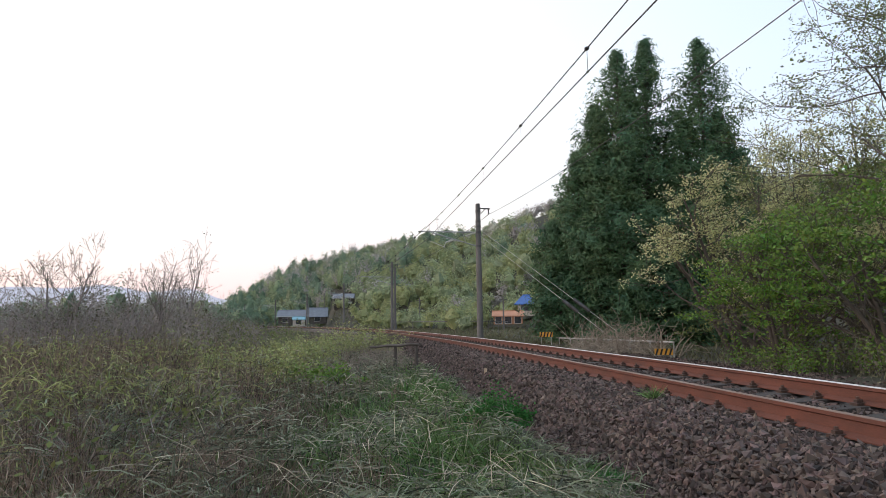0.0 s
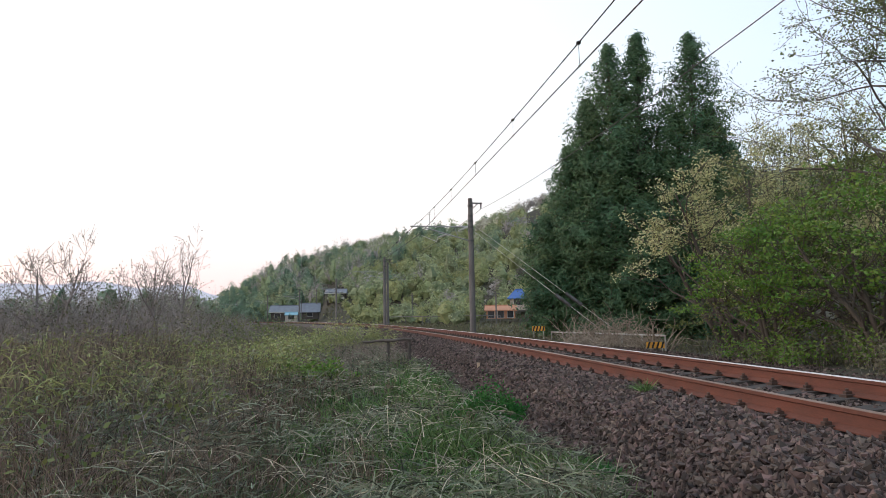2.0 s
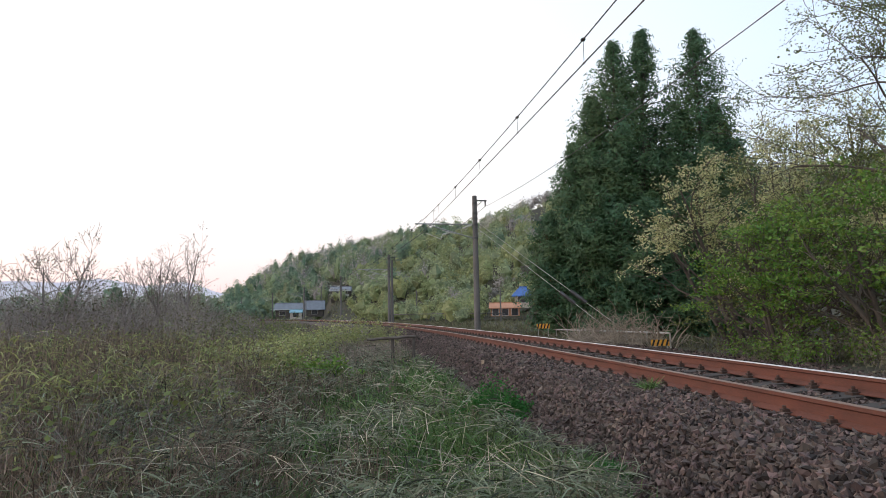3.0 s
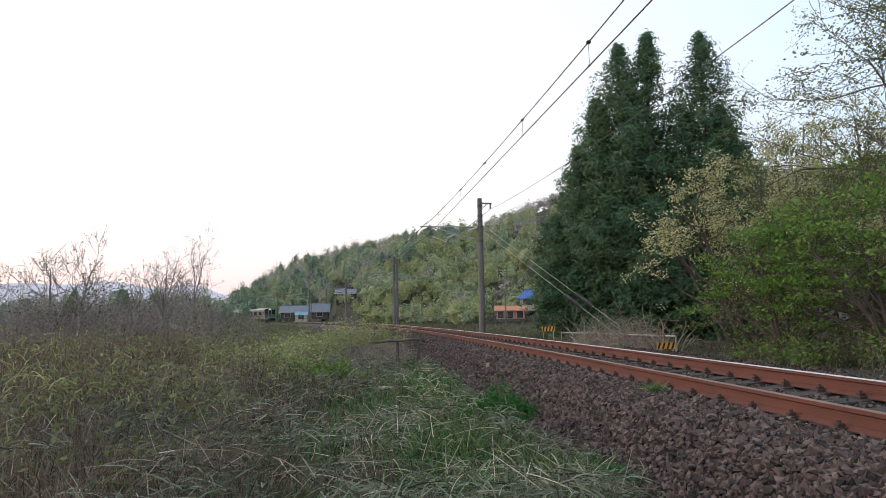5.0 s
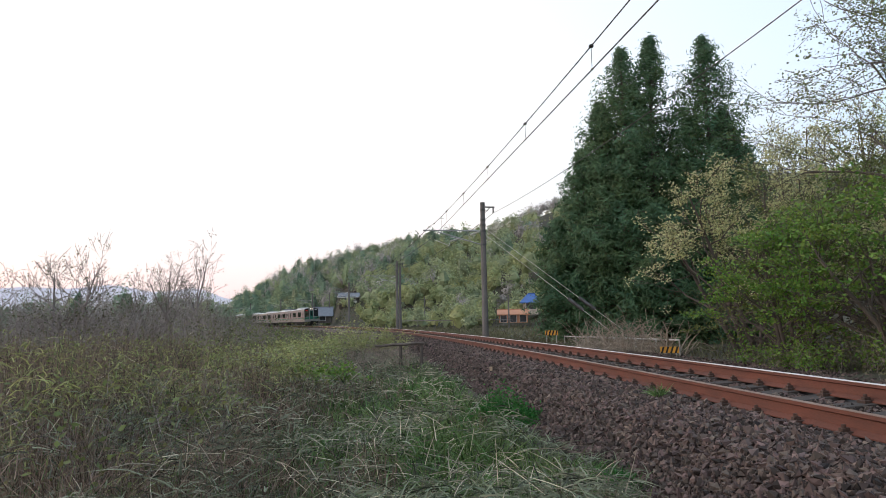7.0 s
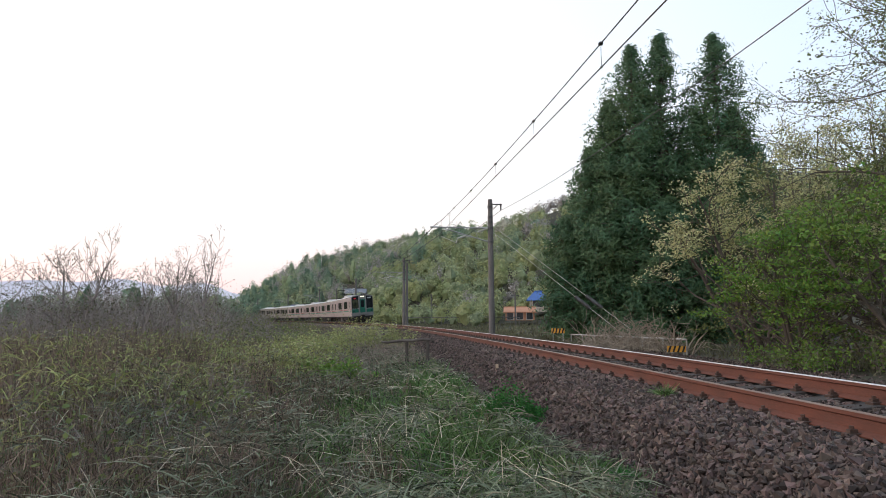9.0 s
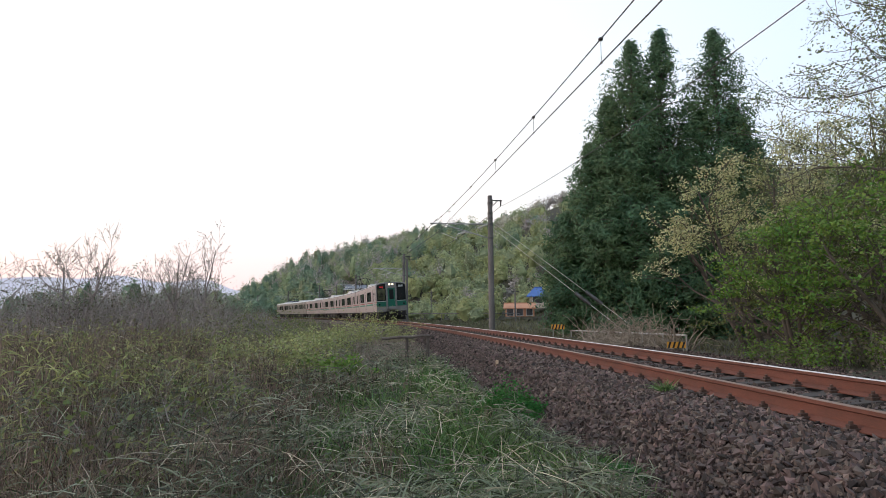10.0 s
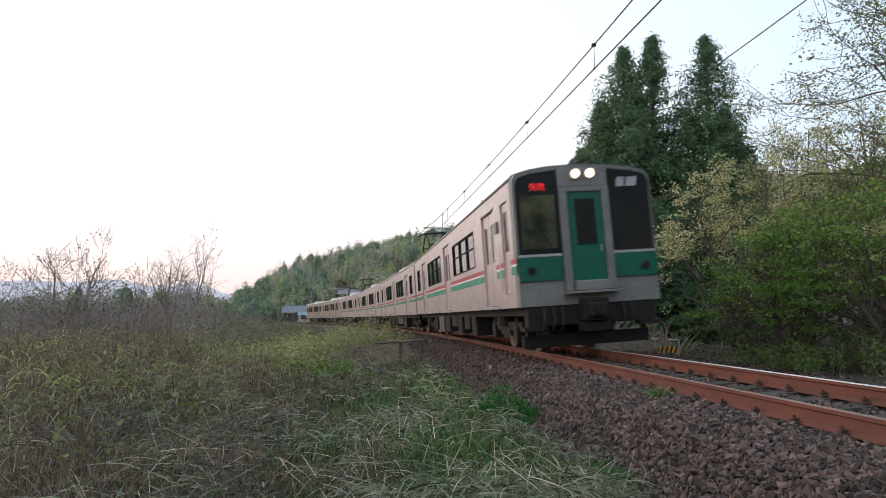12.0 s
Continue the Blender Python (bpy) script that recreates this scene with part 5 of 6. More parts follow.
right_bank()
tree("bare_tree", "nearly bare tree with a forked crown and few dark leaves", -16.4, 26.0, 5.9, 0.11, M_SHRUB, 672, 0.10, 90, stems=2, levels=4, kids=4, spread=0.5, scatter=0.12, first=0.36, start=0.30, lift=0.10, wood_mat=M_TWIG)
tree("bare_tree", "nearly bare shrubby tree with few dark leaves", -18.6, 24.5, 4.9, 0.09, M_SHRUB, 672, 0.10, 91, stems=4, levels=4, kids=3, spread=0.55, scatter=0.12, first=0.40, start=0.2, wood_mat=M_TWIG)
tree("bare_tree", "nearly bare shrubby tree with few dark leaves", -14.2, 25.0, 4.0, 0.07, M_SHRUB, 480, 0.10, 92, stems=3, levels=4, kids=3, spread=0.55, scatter=0.12, first=0.40, start=0.2, wood_mat=M_TWIG)
tree("bare_tree", "slender bare tree with upright twigs", -16.6, 36.0, 6.7, 0.09, M_SHRUB, 416, 0.10, 93, stems=3, levels=4, kids=3, spread=0.42, scatter=0.15, first=0.30, start=0.3, top_up=0.6, wood_mat=M_TWIG)
tree("bare_tree", "slender bare tree with upright twigs", -14.9, 36.0, 6.9, 0.09, M_SHRUB, 416, 0.10, 94, stems=3, levels=4, kids=3, spread=0.42, scatter=0.15, first=0.30, start=0.3, top_up=0.6, wood_mat=M_TWIG)
tree("bare_tree", "small bare tree with spreading twigs", -13.4, 27.0, 4.1, 0.07, M_SHRUB, 320, 0.10, 95, stems=2, levels=4, kids=3, spread=0.5, scatter=0.15, first=0.35, start=0.3, wood_mat=M_TWIG)


def meadow():
    rng = np.random.default_rng(21)

    def spots(n, far=26.0, edge=-2.25, power=1.45):
        y = 1.9 + (far - 1.9) * rng.uniform(0, 1, n) ** power
        x = rng.uniform(-0.80, 0.36, n) * y + rng.uniform(-0.6, 0.6, n)
        s, d = line_coords(x, y)
        e = edge + 0.22 * np.sin(s * 1.3) + 0.15 * np.sin(s * 3.1 + 1)
        hollow = wobble(x, y, 0.8, 9) + 0.5 * wobble(x, y, 0.35, 12)
        m = (d < e + rng.normal(size=n) * 0.12) & (d > -24) & ((hollow > -0.45) | (rng.uniform(size=n) < 0.25))
        x, y, d = x[m], y[m], d[m]
        return x, y, d, ground_z(x, y)

    def tall(x, y, d):
        """Height of the growth: knee-high by the path, head-high down the bank, in uneven tussocks."""
        lumps = 0.34 * wobble(x, y, 1.5, 2) + 0.30 * wobble(x, y, 0.55, 6)
        h_ = 0.42 + 1.10 * np.clip((-d - 4.6) / 6.0, 0, 1) ** 1.15
        return np.clip(h_ * (1 + lumps) * np.clip((-d - 1.9) / 0.9, 0.35, 1), 0.08, 1.9)

    def plain(x, y, d, z, up):
        """Points in the growth, `up` of its height above the ground."""
        return np.stack([x, y, z + tall(x, y, d) * up], 1)

    red = lambda x, y: wobble(x, y, 1.9, 5) + 0.5 * wobble(x, y, 0.6, 1)
    # upright dry stems, in drifts
    x, y, d, z = spots(110000)
    m = red(x, y) > -0.35 + 0.9 * np.clip((d + 5.8) / 2.4, 0, 1)
    x, y, d, z = x[m], y[m], d[m], z[m]
    n = len(x)
    way = unit(np.stack([rng.normal(size=n) * 0.17, rng.normal(size=n) * 0.17, np.ones(n)], 1))
    v, q = ribbons(rng, np.stack([x, y, z - 0.03], 1), way, tall(x, y, d) * rng.uniform(0.55, 1.3, n), 0.0042 + 0.0007 * y, rng.uniform(0.0, 0.16, n), 2)
    tagged(raw_np("dry_grass", v, q, M_DRY), "standing brown dry grass stems", "grass", kind="stuff")
    # fine side twigs of the dry stems
    x, y, d, z = spots(52000)
    m = (red(x, y) > -0.1) & (d < -3.9 - rng.uniform(0, 1.8, len(x)))
    x, y, d, z = x[m], y[m], d[m], z[m]
    n = len(x)
    way = unit(np.stack([rng.normal(size=n) * 0.7, rng.normal(size=n) * 0.7, np.ones(n)], 1))
    v, q = ribbons(rng, plain(x, y, d, z, rng.uniform(0.5, 1.0, n)), way, rng.uniform(0.08, 0.3, n), 0.003 + 0.0006 * y, rng.uniform(0.0, 0.5, n), 2)
    tagged(raw_np("dry_twigs", v, q, M_DRY), "reddish withered side shoots of the weeds", "grass", kind="stuff")
    # grey-green dwarf bamboo blades that arch over
    x, y, d, z = spots(80000, power=1.6)
    m = wobble(x, y, 1.6, 7) + 0.6 * wobble(x, y, 0.5, 3) > -0.40 + 0.95 * np.clip((-d - 5.8) / 2.0, 0, 1) + 0.5 * np.clip((d + 4.0) / 1.2, 0, 1) + 0.6 * np.exp(-((y - 11) / 3) ** 2)
    x, y, d, z = x[m], y[m], d[m], z[m]
    n = len(x)
    way = unit(np.stack([rng.normal(size=n) * 0.9, rng.normal(size=n) * 0.9, rng.uniform(0.0, 1.3, n)], 1))
    v, q = ribbons(rng, plain(x, y, d, z, rng.uniform(0.0, 1, n) ** 0.8), way, rng.uniform(0.08, 0.25, n) * (1 + y * 0.02), 0.0082 + 0.0007 * y, rng.uniform(0.1, 0.75, n), 3)
    tagged(raw_np("dwarf_bamboo", v, q, M_BAMBOO), "grey-green dwarf bamboo leaves over the bank", "grass", kind="stuff")
    # fresh green blades in drifts
    x, y, d, z = spots(60000, power=1.8)
    m = wobble(x, y, 1.2, 11) + 0.5 * wobble(x, y, 0.45, 4) > 0.2 + 0.3 * np.clip((-d - 6.5) / 4, 0, 1) - 1.7 * np.clip((d + 7.0) / 3.4, 0, 1)
    x, y, d, z = x[m], y[m], d[m], z[m]
    n = len(x)
    way = unit(np.stack([rng.normal(size=n) * 0.45, rng.normal(size=n) * 0.45, np.ones(n)], 1))
    v, q = ribbons(rng, np.stack([x, y, z - 0.02], 1), way, tall(x, y, d) * rng.uniform(0.5, 1.35, n), 0.010 + 0.0009 * y, rng.uniform(0.1, 0.5, n), 3)
    tagged(raw_np("green_grass", v, q, M_GRASSGREEN), "green grass blades among the dry stems", "grass", kind="stuff")
    # olive reed leaves on top of the tall growth down the bank
    x, y, d, z = spots(36000, power=1.0)
    m = (d < -5.8) & (y > 5.0) & (wobble(x, y, 1.3, 13) > -0.05)
    x, y, d, z = x[m], y[m], d[m], z[m]
    n = len(x)
    way = unit(np.stack([rng.normal(size=n) * 0.6, rng.normal(size=n) * 0.6, np.ones(n)], 1))
    v, q = ribbons(rng, plain(x, y, d, z, rng.uniform(0.6, 1.05, n)), way, rng.uniform(0.12, 0.32, n), 0.009 + 0.0009 * y, rng.uniform(0.3, 0.9, n), 3)
    tagged(raw_np("reed_leaves", v, q, M_YELLOW_LEAF), "olive and yellowish reed leaves arching over the weeds", "grass", kind="stuff")
    # long broken straw lying over and through the rest
    x, y, d, z = spots(9000, edge=-2.7, power=1.9)
    m = (d > -6.2) | (rng.uniform(size=len(x)) < 0.2)
    x, y, d, z = x[m], y[m], d[m], z[m]
    n = len(x)
    way = unit(np.stack([rng.normal(size=n), rng.normal(size=n), rng.normal(size=n) * 0.45 + 0.25], 1))
    v, q = ribbons(rng, plain(x, y, d, z, rng.uniform(0.35, 1.0, n)), way, rng.uniform(0.08, 0.5, n), 0.0034 + 0.0006 * y, rng.uniform(-0.1, 0.6, n), 4)
    tagged(raw_np("straw", v, q, M_STRAW), "pale fallen straw lying over the grass", "grass", kind="stuff")
    # verge beyond the line
    nn = 16000
    s = rng.uniform(4, 120, nn)
    dd = np.where(s < 30, 6.0, 3.0) + 5.0 * rng.uniform(0, 1, nn) ** 0.8
    a = np.interp(s, _s, _h)
    x, y = np.interp(s, _s, _x) + np.cos(a) * dd, np.interp(s, _s, _y) - np.sin(a) * dd
    z = ground_z(x, y)
    way = unit(np.stack([rng.normal(size=nn) * 0.35, rng.normal(size=nn) * 0.35, np.ones(nn)], 1))
    v, q = ribbons(rng, np.stack([x, y, z - 0.02], 1), way, rng.uniform(0.08, 0.30, nn) * np.clip((dd - 4.0) / 2.4, 0.25, 1.4), 0.012 + 0.0010 * y, rng.uniform(0, 0.5, nn), 2)
    tagged(raw_np("verge_grass", v, q, M_SHRUB), "short olive weeds along the far verge", "grass", kind="stuff")

    # field weeds beyond the line, up to the houses
    nn = 16000
    s, dd = rng.uniform(28, 190, nn), 8 + 52 * rng.uniform(0, 1, nn) ** 1.3
    a = np.interp(s, _s, _h)
    x, y = np.interp(s, _s, _x) + np.cos(a) * dd, np.interp(s, _s, _y) - np.sin(a) * dd
    way = unit(np.stack([rng.normal(size=nn) * 0.5, rng.normal(size=nn) * 0.5, np.ones(nn)], 1))
    v, q = ribbons(rng, np.stack([x, y, ground_z(x, y) - 0.03], 1), way, rng.uniform(0.25, 0.8, nn), 0.05 + 0.0012 * y, rng.uniform(0, 0.5, nn), 2)
    tagged(raw_np("field_weeds", v, q, M_SHRUB), "brown and olive weeds in the field beyond the line", "grass", kind="stuff")


meadow()


def herb_patch():
    rng = np.random.default_rng(31)
    n = 11000
    p = rng.normal(size=(n, 3)) * np.array([0.44, 0.17, 0.15])
    p[:, 0] = np.clip(p[:, 0], -0.62, 0.54)
    p[:, 2] = np.abs(p[:, 2]) * (1 - np.clip(np.hypot(p[:, 0] * 0.7, p[:, 1]) / 0.5, 0, 0.9)) * 1.6
    t = empty("herb_clump", pose(0.76, 9.4, gz(0.76, 9.4) + 0.04), label="dense bright green herb clump at the edge of the stones", category="plant")
    v, q = leaf_quads(rng, p, 0.05, 0.022, lift=0.6)
    raw_np("leaves", v, q, M_HERB, t)
    for x, y, k in ((1.32, 6.3, 500), (2.45, 7.6, 160), (1.15, 4.6, 900), (0.6, 10.5, 500), (0.95, 5.2, 700), (1.48, 5.83, 1000)):
        t = empty("weed", pose(x, y, gz(x, y)), label="small green weed in the stones", category="plant", group="weeds in the stones")
        b = np.stack([rng.normal(size=k) * 0.10, rng.normal(size=k) * 0.10, np.zeros(k)], 1)
        if x > 2:
            b = b * 0.35 + np.array([0, 0, 0.5])
        v, q = ribbons(rng, b, unit(np.stack([rng.normal(size=k) * 0.5, rng.normal(size=k) * 0.5, np.ones(k)], 1)), rng.uniform(0.08, 0.28, k), np.full(k, 0.011), rng.uniform(0.1, 0.6, k), 3)
        raw_np("leaves", v, q, M_HERB if k > 600 else M_GRASSGREEN, t)
    # one curled dry leaf standing up
    t = empty("curled_leaf", pose(1.95, 6.68, gz(1.95, 6.68) + 0.06), label="large curled dry pale leaf standing in the grass", category="leaf")
    v, q = ribbons(rng, np.array([[0, 0, 0.0], [0.02, 0, 0]]), unit(np.array([[0.05, 0, 1.0], [0.2, 0, 1.0]])), np.array([0.22, 0.17]), np.array([0.065, 0.05]), np.array([0.35, 0.7]), 6)
    raw_np("leaf", v, q, M_STRAW, t)


herb_patch()


def brambles():
    rng = np.random.default_rng(33)
    hp = Heap()
    for _ in range(520):
        x, y = rng.uniform(5.6, 8.6), rng.uniform(23.5, 30)
        z = gz(x, y)
        w = unit(np.array([rng.normal() * 0.7, rng.normal() * 0.7, 1.0]))
        p, r = limb(rng, (x, y, z - 0.05), w, rng.uniform(0.8, 2.0), 0.014, 0.007, 6, 0.30, -0.14)
        hp.add(*tube(p, r, 4))
    tagged(hp.done("dry_brambles", M_DEADWOOD), "tangled dry tan bramble stems by the railing", "brambles", kind="stuff")
    t = empty("driftwood", pose(8.0, 23.2, gz(8.0, 23.2)), label="bleached dead branches heaped by the railing", category="dead branch")
    for i in range(14):
        b = np.array([rng.normal() * 0.35, rng.normal() * 0.3, -0.05])
        p, r = limb(rng, b, (rng.normal() * 0.9, rng.normal() * 0.3, rng.uniform(0.4, 1.2)), rng.uniform(0.6, 1.4), 0.034, 0.014, 5, 0.12, 0.02)
        v, q = tube(p, r, 6)
        raw_np("branch", v, q, M_DEADWOOD, t, smooth=True)


brambles()
# ---- houses across the line ----
# grey-blue tiles, their colour lightened for the haze over the distance
M_HAZED_TILE = material("hazed_grey_blue_tiles", (0.17, 0.185, 0.22), 0.55, vary=(0.13, 0.14, 0.17), size=1.0, fine=0.25)
M_BLUEROOF = material("bright_blue_metal_roof", (0.05, 0.14, 0.42), 0.45, vary=(0.04, 0.11, 0.34), size=1.5)
M_PLASTER = material("cream_plaster", (0.55, 0.50, 0.44), 0.9, vary=(0.42, 0.37, 0.32), size=1.5, bump=0.004)
M_DARKWOOD = material("dark_wall_boards", (0.10, 0.085, 0.075), 0.85, vary=(0.06, 0.05, 0.045), size=0.8)
M_ORANGE = material("orange_clay_wall", (0.52, 0.25, 0.15), 0.85, vary=(0.42, 0.20, 0.12), size=1.2)
M_TEAL = material("pale_blue_sheet_metal", (0.22, 0.42, 0.52), 0.5, vary=(0.18, 0.34, 0.42), size=1.0)
M_WHITEWALL = material("white_wall", (0.62, 0.61, 0.60), 0.8, vary=(0.5, 0.48, 0.46), size=1.0)
M_DULLGLASS = material("dark_house_window", (0.03, 0.035, 0.04), 0.12, vary=(0.05, 0.055, 0.06), size=0.5)


def house(x, y, turn, w, dp, wall_h, roof_h, wall_mat, roof_mat, label, z=None, windows=3, trim=None, over=0.5, storeys=1, hip=0.0):
    zz = gz(x, y) - 0.2 if z is None else z
    hs = empty("house", pose(x, y, zz, 0, 0, turn), label=label, category="house", group="houses by the line")
    part("wall", box(-w / 2, w / 2, -dp / 2, dp / 2, 0, wall_h), wall_mat, hs)
    bm = bmesh.new()
    a, b = w / 2 + over, dp / 2 + over
    lo, hi, rx = wall_h - 0.1, wall_h + roof_h, w / 2 + over - hip
    V = [bm.verts.new(p) for p in ((-a, -b, lo), (a, -b, lo), (a, b, lo), (-a, b, lo), (-rx, 0, hi), (rx, 0, hi), (-a, -b, lo - 0.14), (a, -b, lo - 0.14), (a, b, lo - 0.14), (-a, b, lo - 0.14))]
    for f in ((0, 1, 5, 4), (2, 3, 4, 5), (1, 2, 5), (3, 0, 4), (0, 6, 7, 1), (1, 7, 8, 2), (2, 8, 9, 3), (3, 9, 6, 0), (9, 8, 7, 6)):
        bm.faces.new([V[i] for i in f])
    rf = part("roof", bm, roof_mat, hs)
    part("ridge", box(-rx, rx, -0.12, 0.12, hi - 0.08, hi + 0.1, 0.03), roof_mat, rf)
    if trim:
        part("fascia", box(-a, a, -b - 0.04, -b - 0.005, lo - 0.20, lo - 0.0), trim, hs)
    for k in range(storeys):
        zs = min(0.9, wall_h - 1.3) + k * wall_h / storeys
        for i in range(windows):
            cx = -w / 2 + w * (i + 0.5) / windows
            ww = min(1.5, w / windows * 0.62)
            win = part("window", box(cx - ww / 2 - 0.06, cx + ww / 2 + 0.06, -dp / 2 - 0.05, -dp / 2 - 0.002, zs - 0.06, zs + 1.16), M_WHITEWALL, hs)
            part("pane", box(cx - ww / 2, cx + ww / 2, -dp / 2 - 0.06, -dp / 2 - 0.045, zs, zs + 1.1), M_DULLGLASS, win)
    return hs


def place(px_az, r):
    """A point r metres ahead along the view's axis, at that tangent of bearing."""
    return px_az * r, r


def houses():
    x, y = place((518 - 784) / 1120, 178)
    house(x, y, 8, 7.2, 6, 2.6, 1.7, M_DARKWOOD, M_HAZED_TILE, "low dark wooden house with grey tiled roof and white fascia", z=0.2, trim=M_WHITEWALL, windows=2)
    x, y = place((562 - 784) / 1120, 176)
    house(x, y, 8, 4.6, 6, 2.0, 2.4, M_DARKWOOD, M_HAZED_TILE, "dark wooden house with steep blue-grey tiled roof", z=0.6, windows=1)
    x, y = place((529 - 784) / 1120, 168)
    house(x, y, 8, 3.0, 2.6, 1.9, 0.6, M_PLASTER, M_TEAL, "small shed with pale blue metal roof", z=0.0, windows=1, over=0.2)
    x, y = place((608 - 784) / 1120, 190)
    hs = house(x, y, 4, 5.4, 5.5, 3.6, 1.2, M_DARKWOOD, M_HAZED_TILE, "two-storey house with white balcony and dark roof", z=4.6, windows=2, storeys=2, trim=M_WHITEWALL)
    part("balcony", box(-2.5, 2.5, -3.5, -2.72, 1.75, 2.35, 0.03), M_WHITEWALL, hs, "white balcony front")
    x, y = place((450 - 784) / 1120, 235)
    house(x, y, 15, 8.0, 5, 2.2, 0.7, M_TEAL, M_WHITEWALL, "long low pale blue shed", z=0.6, windows=3)
    x, y = place((897 - 784) / 1120, 104)
    house(x, y, -6, 4.6, 5, 1.45, 0.7, M_ORANGE, M_ORANGE, "small orange house with white framed windows", z=0.15, windows=3, over=0.3)
    x, y = place((930 - 784) / 1120, 112)
    house(x, y, -14, 2.7, 3.4, 2.2, 1.5, M_PLASTER, M_BLUEROOF, "cream house with bright blue roof", z=1.5, windows=1, over=0.5, hip=1.2)
    # low shrine-like sheds and the road's guard rail
    pipe_rail(-7.5, 100.0, 6.0, 86.0, 0.75, 0.70, 6, M_CONCRETE, "grey guard rail along the road beyond the line", name="guard_rail", r=0.05)
    pipe_rail(9.2, 92.0, 6.0, 86.0, 0.6, 0.70, 3, M_CONCRETE, "grey guard rail along the road beyond the line", name="guard_rail", r=0.06)
    for px_, r, zt in ((546, 160, 5.6), (573, 176, 9.0), (889, 96, 4.4), (741, 120, 5.2)):
        x, y = place((px_ - 784) / 1120, r)
        p = empty("utility_pole", pose(x, y, 0), label="slim grey utility pole near the houses", category="utility pole", group="village poles")
        part("shaft", rod((0, 0, gz(x, y) - 0.2), (0, 0, zt), 0.14, 0.10, 10), M_CONCRETE, p)
        part("crossarm", box(-0.6, 0.6, -0.05, 0.05, zt - 0.5, zt - 0.4), M_DARKSTEEL, p)

    x, y = place((774 - 784) / 1120, 322)
    m = empty("antenna_mast", pose(x, y, gz(x, y)), label="small antenna mast on the wooded ridge", category="antenna")
    part("mast", rod((0, 0, -0.5), (0, 0, 13.5), 0.16, 0.10, 8), M_DARKSTEEL, m)
    for zz in (12.2, 13.0):
        part("crossarm", box(-1.1, 1.1, -0.08, 0.08, zz - 0.08, zz + 0.08), M_DARKSTEEL, m)


houses()

# ---- far mountains ----
def mountains():
    m = bpy.data.materials.new("hazed_mountain_glow")
    m.use_nodes = True
    b = m.node_tree.nodes["Principled BSDF"]
    # haze is imitated by a pale lilac colour and a weak emission
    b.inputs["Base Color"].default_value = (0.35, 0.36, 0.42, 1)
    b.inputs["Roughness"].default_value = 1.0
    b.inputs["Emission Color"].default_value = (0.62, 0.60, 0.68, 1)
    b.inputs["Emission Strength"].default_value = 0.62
    az = np.linspace(-1.6, 0.1, 120)
    hh = 205 + 38 * np.sin(az * 9 + 1) + 22 * np.sin(az * 23) + 9 * np.sin(az * 61) + 55 * np.exp(-((az + 0.375) / 0.04) ** 2)
    r = 4300.0
    top = np.stack([r * np.sin(az), r * np.cos(az), hh], 1)
    low = np.stack([r * 0.97 * np.sin(az), r * 0.97 * np.cos(az), np.full(len(az), -20.0)], 1)
    v = np.concatenate([low, top])
    n = len(az)
    q = np.array([[i, i + 1, n + i + 1, n + i] for i in range(n - 1)])
    tagged(raw_np("backdrop_mountains", v, q, m, smooth=True), "pale lilac mountains, far haze put in as glow", "mountain", kind="structure")


mountains()
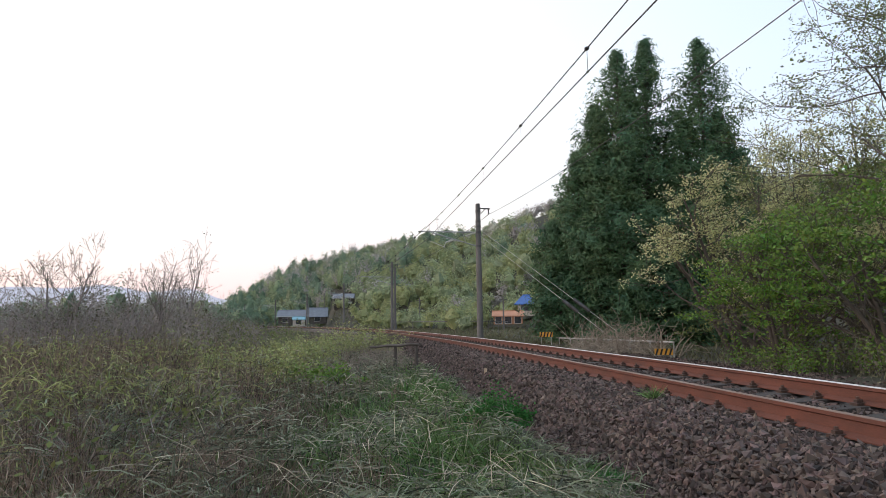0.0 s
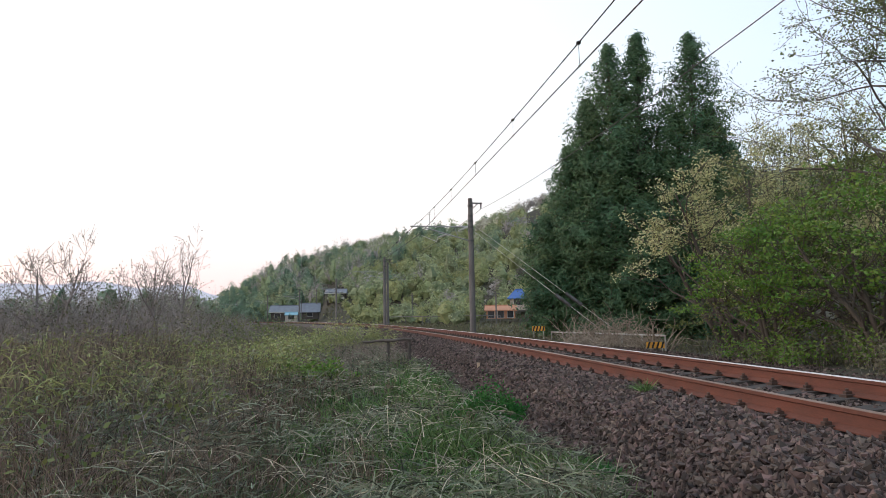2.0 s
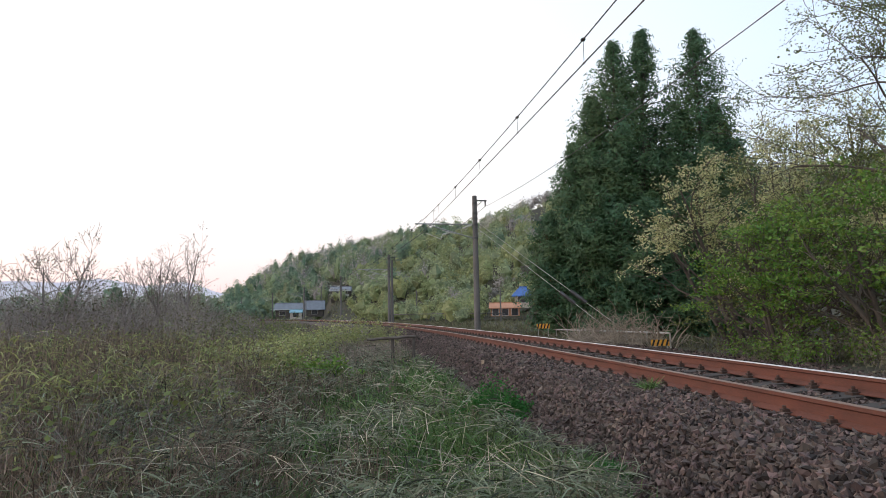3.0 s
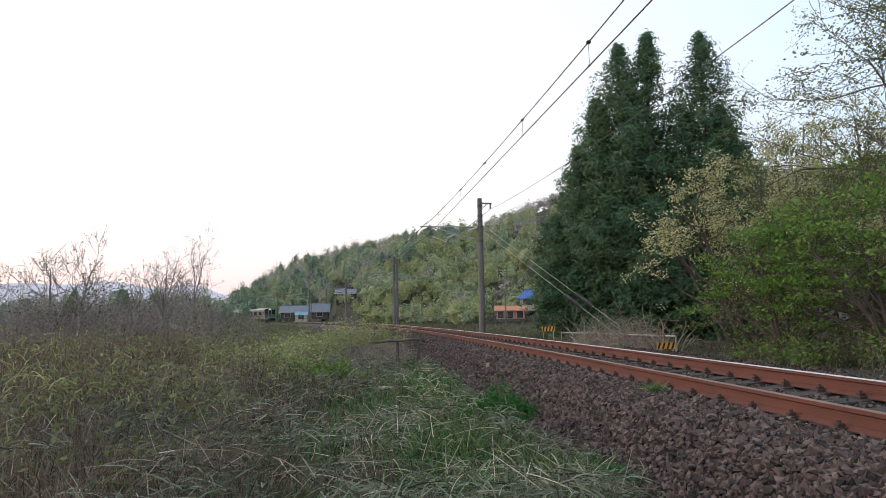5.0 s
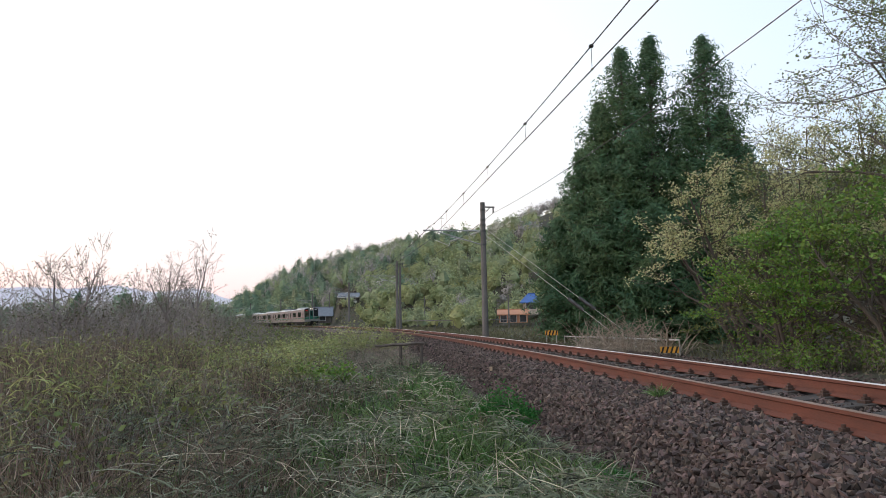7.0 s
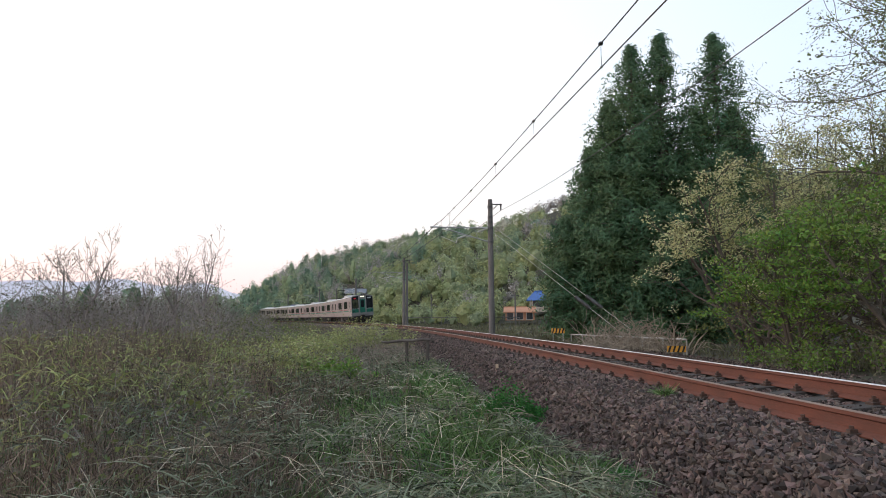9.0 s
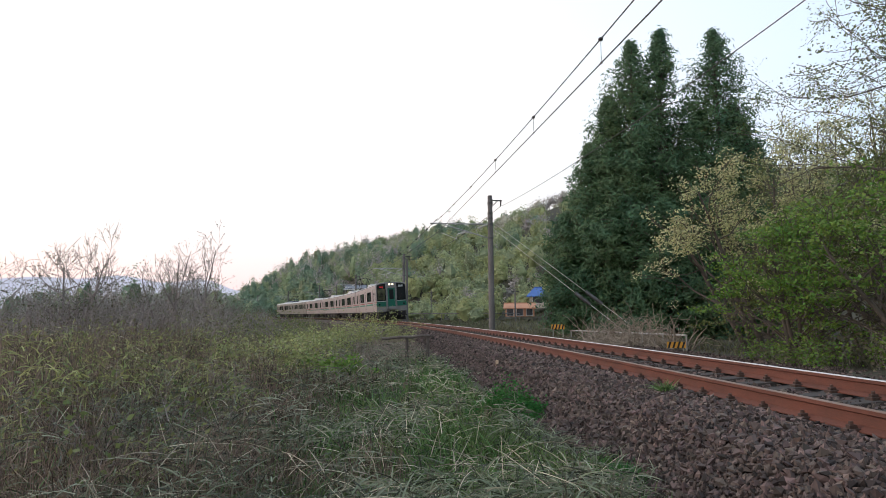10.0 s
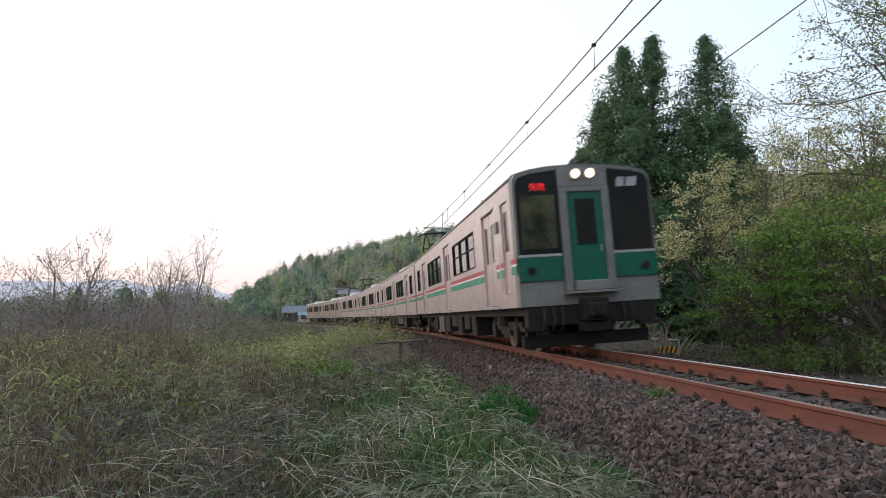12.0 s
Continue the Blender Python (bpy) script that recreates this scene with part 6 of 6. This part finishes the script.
# ---- ballast stones ----
def stones():
    rng = np.random.default_rng(77)
    # angular chips: six jittered corners, eight facets
    base = np.array([(1, 0, 0), (-1, 0, 0), (0, 1, 0), (0, -1, 0), (0, 0, 1), (0, 0, -1)], float)
    tri = np.array([(0, 2, 4), (2, 1, 4), (1, 3, 4), (3, 0, 4), (2, 0, 5), (1, 2, 5), (3, 1, 5), (0, 3, 5)])
    shapes = []
    for _ in range(40):
        shapes.append((base * rng.uniform(0.75, 1.15, (6, 1)) + rng.uniform(-0.38, 0.38, base.shape)) * np.array([rng.uniform(1.0, 1.35), rng.uniform(0.7, 1.05), rng.uniform(0.55, 0.9)]))

    def bed_z(d):
        return np.interp(d, (-2.6, -2.42, -2.0, -1.5, -1.2, -0.6, -0.5, 1.2, 1.5, 2.05, 2.5, 3.0, 4.5, 6.2), (-0.88, -0.86, -0.63, -0.24, -0.195, -0.185, -0.20, -0.225, -0.25, -0.55, -0.72, -0.76, -0.83, -0.98)) + d * CANT / 1.13

    def lay(n, s0, s1, d0, d1, r0, r1, tight=0.0):
        s, d = rng.uniform(s0, s1, n), rng.uniform(d0, d1, n)
        keep = np.abs(np.abs(d) - 0.566) > 0.155
        s, d = s[keep], d[keep]
        a = np.interp(s, _s, _h)
        p = np.stack([np.interp(s, _s, _x) + np.cos(a) * d, np.interp(s, _s, _y) - np.sin(a) * d, bed_z(d)], 1)
        r = rng.uniform(r0, r1, len(s)) * rng.uniform(0.75, 1.25, len(s))
        p[:, 2] += r * rng.uniform(-0.1, 0.8, len(s))
        return p, r

    def turn(n):
        q = unit(rng.normal(size=(n, 4)))
        w, x, y, z = q.T
        return np.stack([1 - 2 * (y * y + z * z), 2 * (x * y - z * w), 2 * (x * z + y * w), 2 * (x * y + z * w), 1 - 2 * (x * x + z * z), 2 * (y * z - x * w), 2 * (x * z - y * w), 2 * (y * z + x * w), 1 - 2 * (x * x + y * y)], 1).reshape(n, 3, 3)

    beds = [lay(25000, 2.6, 11, -2.62, -0.66, 0.018, 0.040), lay(18000, 11, 26, -2.6, -0.66, 0.024, 0.046), lay(7000, 26, 50, -2.5, -0.7, 0.036, 0.06), lay(8000, 4, 24, -0.42, 0.42, 0.020, 0.036), lay(6500, 5, 28, 0.70, 2.55, 0.024, 0.048), lay(1600, 28, 46, 0.70, 2.5, 0.04, 0.065), lay(8500, 5, 26, 2.5, 6.0, 0.022, 0.046)]
    P, Rr = np.concatenate([b[0] for b in beds]), np.concatenate([b[1] for b in beds])
    k = rng.integers(0, len(shapes), len(P))
    sh = np.array(shapes)[k] * Rr[:, None, None]
    v = np.einsum("nij,nkj->nki", turn(len(P)), sh) + P[:, None]
    f = tri[None] + (np.arange(len(P)) * len(base))[:, None, None]
    tagged(raw_np("loose_stones", v.reshape(-1, 3), f.reshape(-1, 3), M_STONE, BED, "angular grey and reddish-brown crushed stones"), kind="stuff")
    # single stones in front
    mes = []
    for b in shapes[:8]:
        me = bpy.data.meshes.new("stone")
        me.from_pydata([tuple(c) for c in b], [], [tuple(t) for t in tri])
        me.materials.append(M_STONE_ONE)
        mes.append(me)
    p, r = lay(320, 3.2, 6.5, -2.2, -0.9, 0.024, 0.042)
    tn = turn(len(p))
    for i in range(min(300, len(p))):
        ob = new("stone", mes[i % 8])
        ob.parent = BED
        m = Matrix(tn[i].tolist()).to_4x4()
        ob.matrix_basis = Matrix.Translation(p[i] + np.array([0, 0, r[i] * 0.25])) @ m @ Matrix.Diagonal((r[i], r[i], r[i], 1))


M_STONE_ONE = material("single_ballast_stone", (0.118, 0.084, 0.073), 0.9, vary=(0.068, 0.048, 0.042), size=3.0, bump=0.05, bump_size=0.6)
stones()


# ---- what moves ----
FRONT_END, SPEED = 12.5, 24.44


def motions():
    lean = math.atan(CANT / 1.13)
    for i, car in enumerate(CARS):
        rows = []
        for k in range(0, 25):
            t = k * 0.5
            s = FRONT_END + SPEED * (12 - t) + i * 20.0
            front, back = line(s + 2.9)[0], line(s + 16.7)[0]
            way = (front - back).normalized()
            nose = front + way * 2.9
            rows.append((t, Matrix.Translation(nose) @ Matrix.Rotation(math.atan2(-way.x, way.y), 4, "Z") @ Matrix.Rotation(lean, 4, "Y")))
        walk(car, rows)


motions()
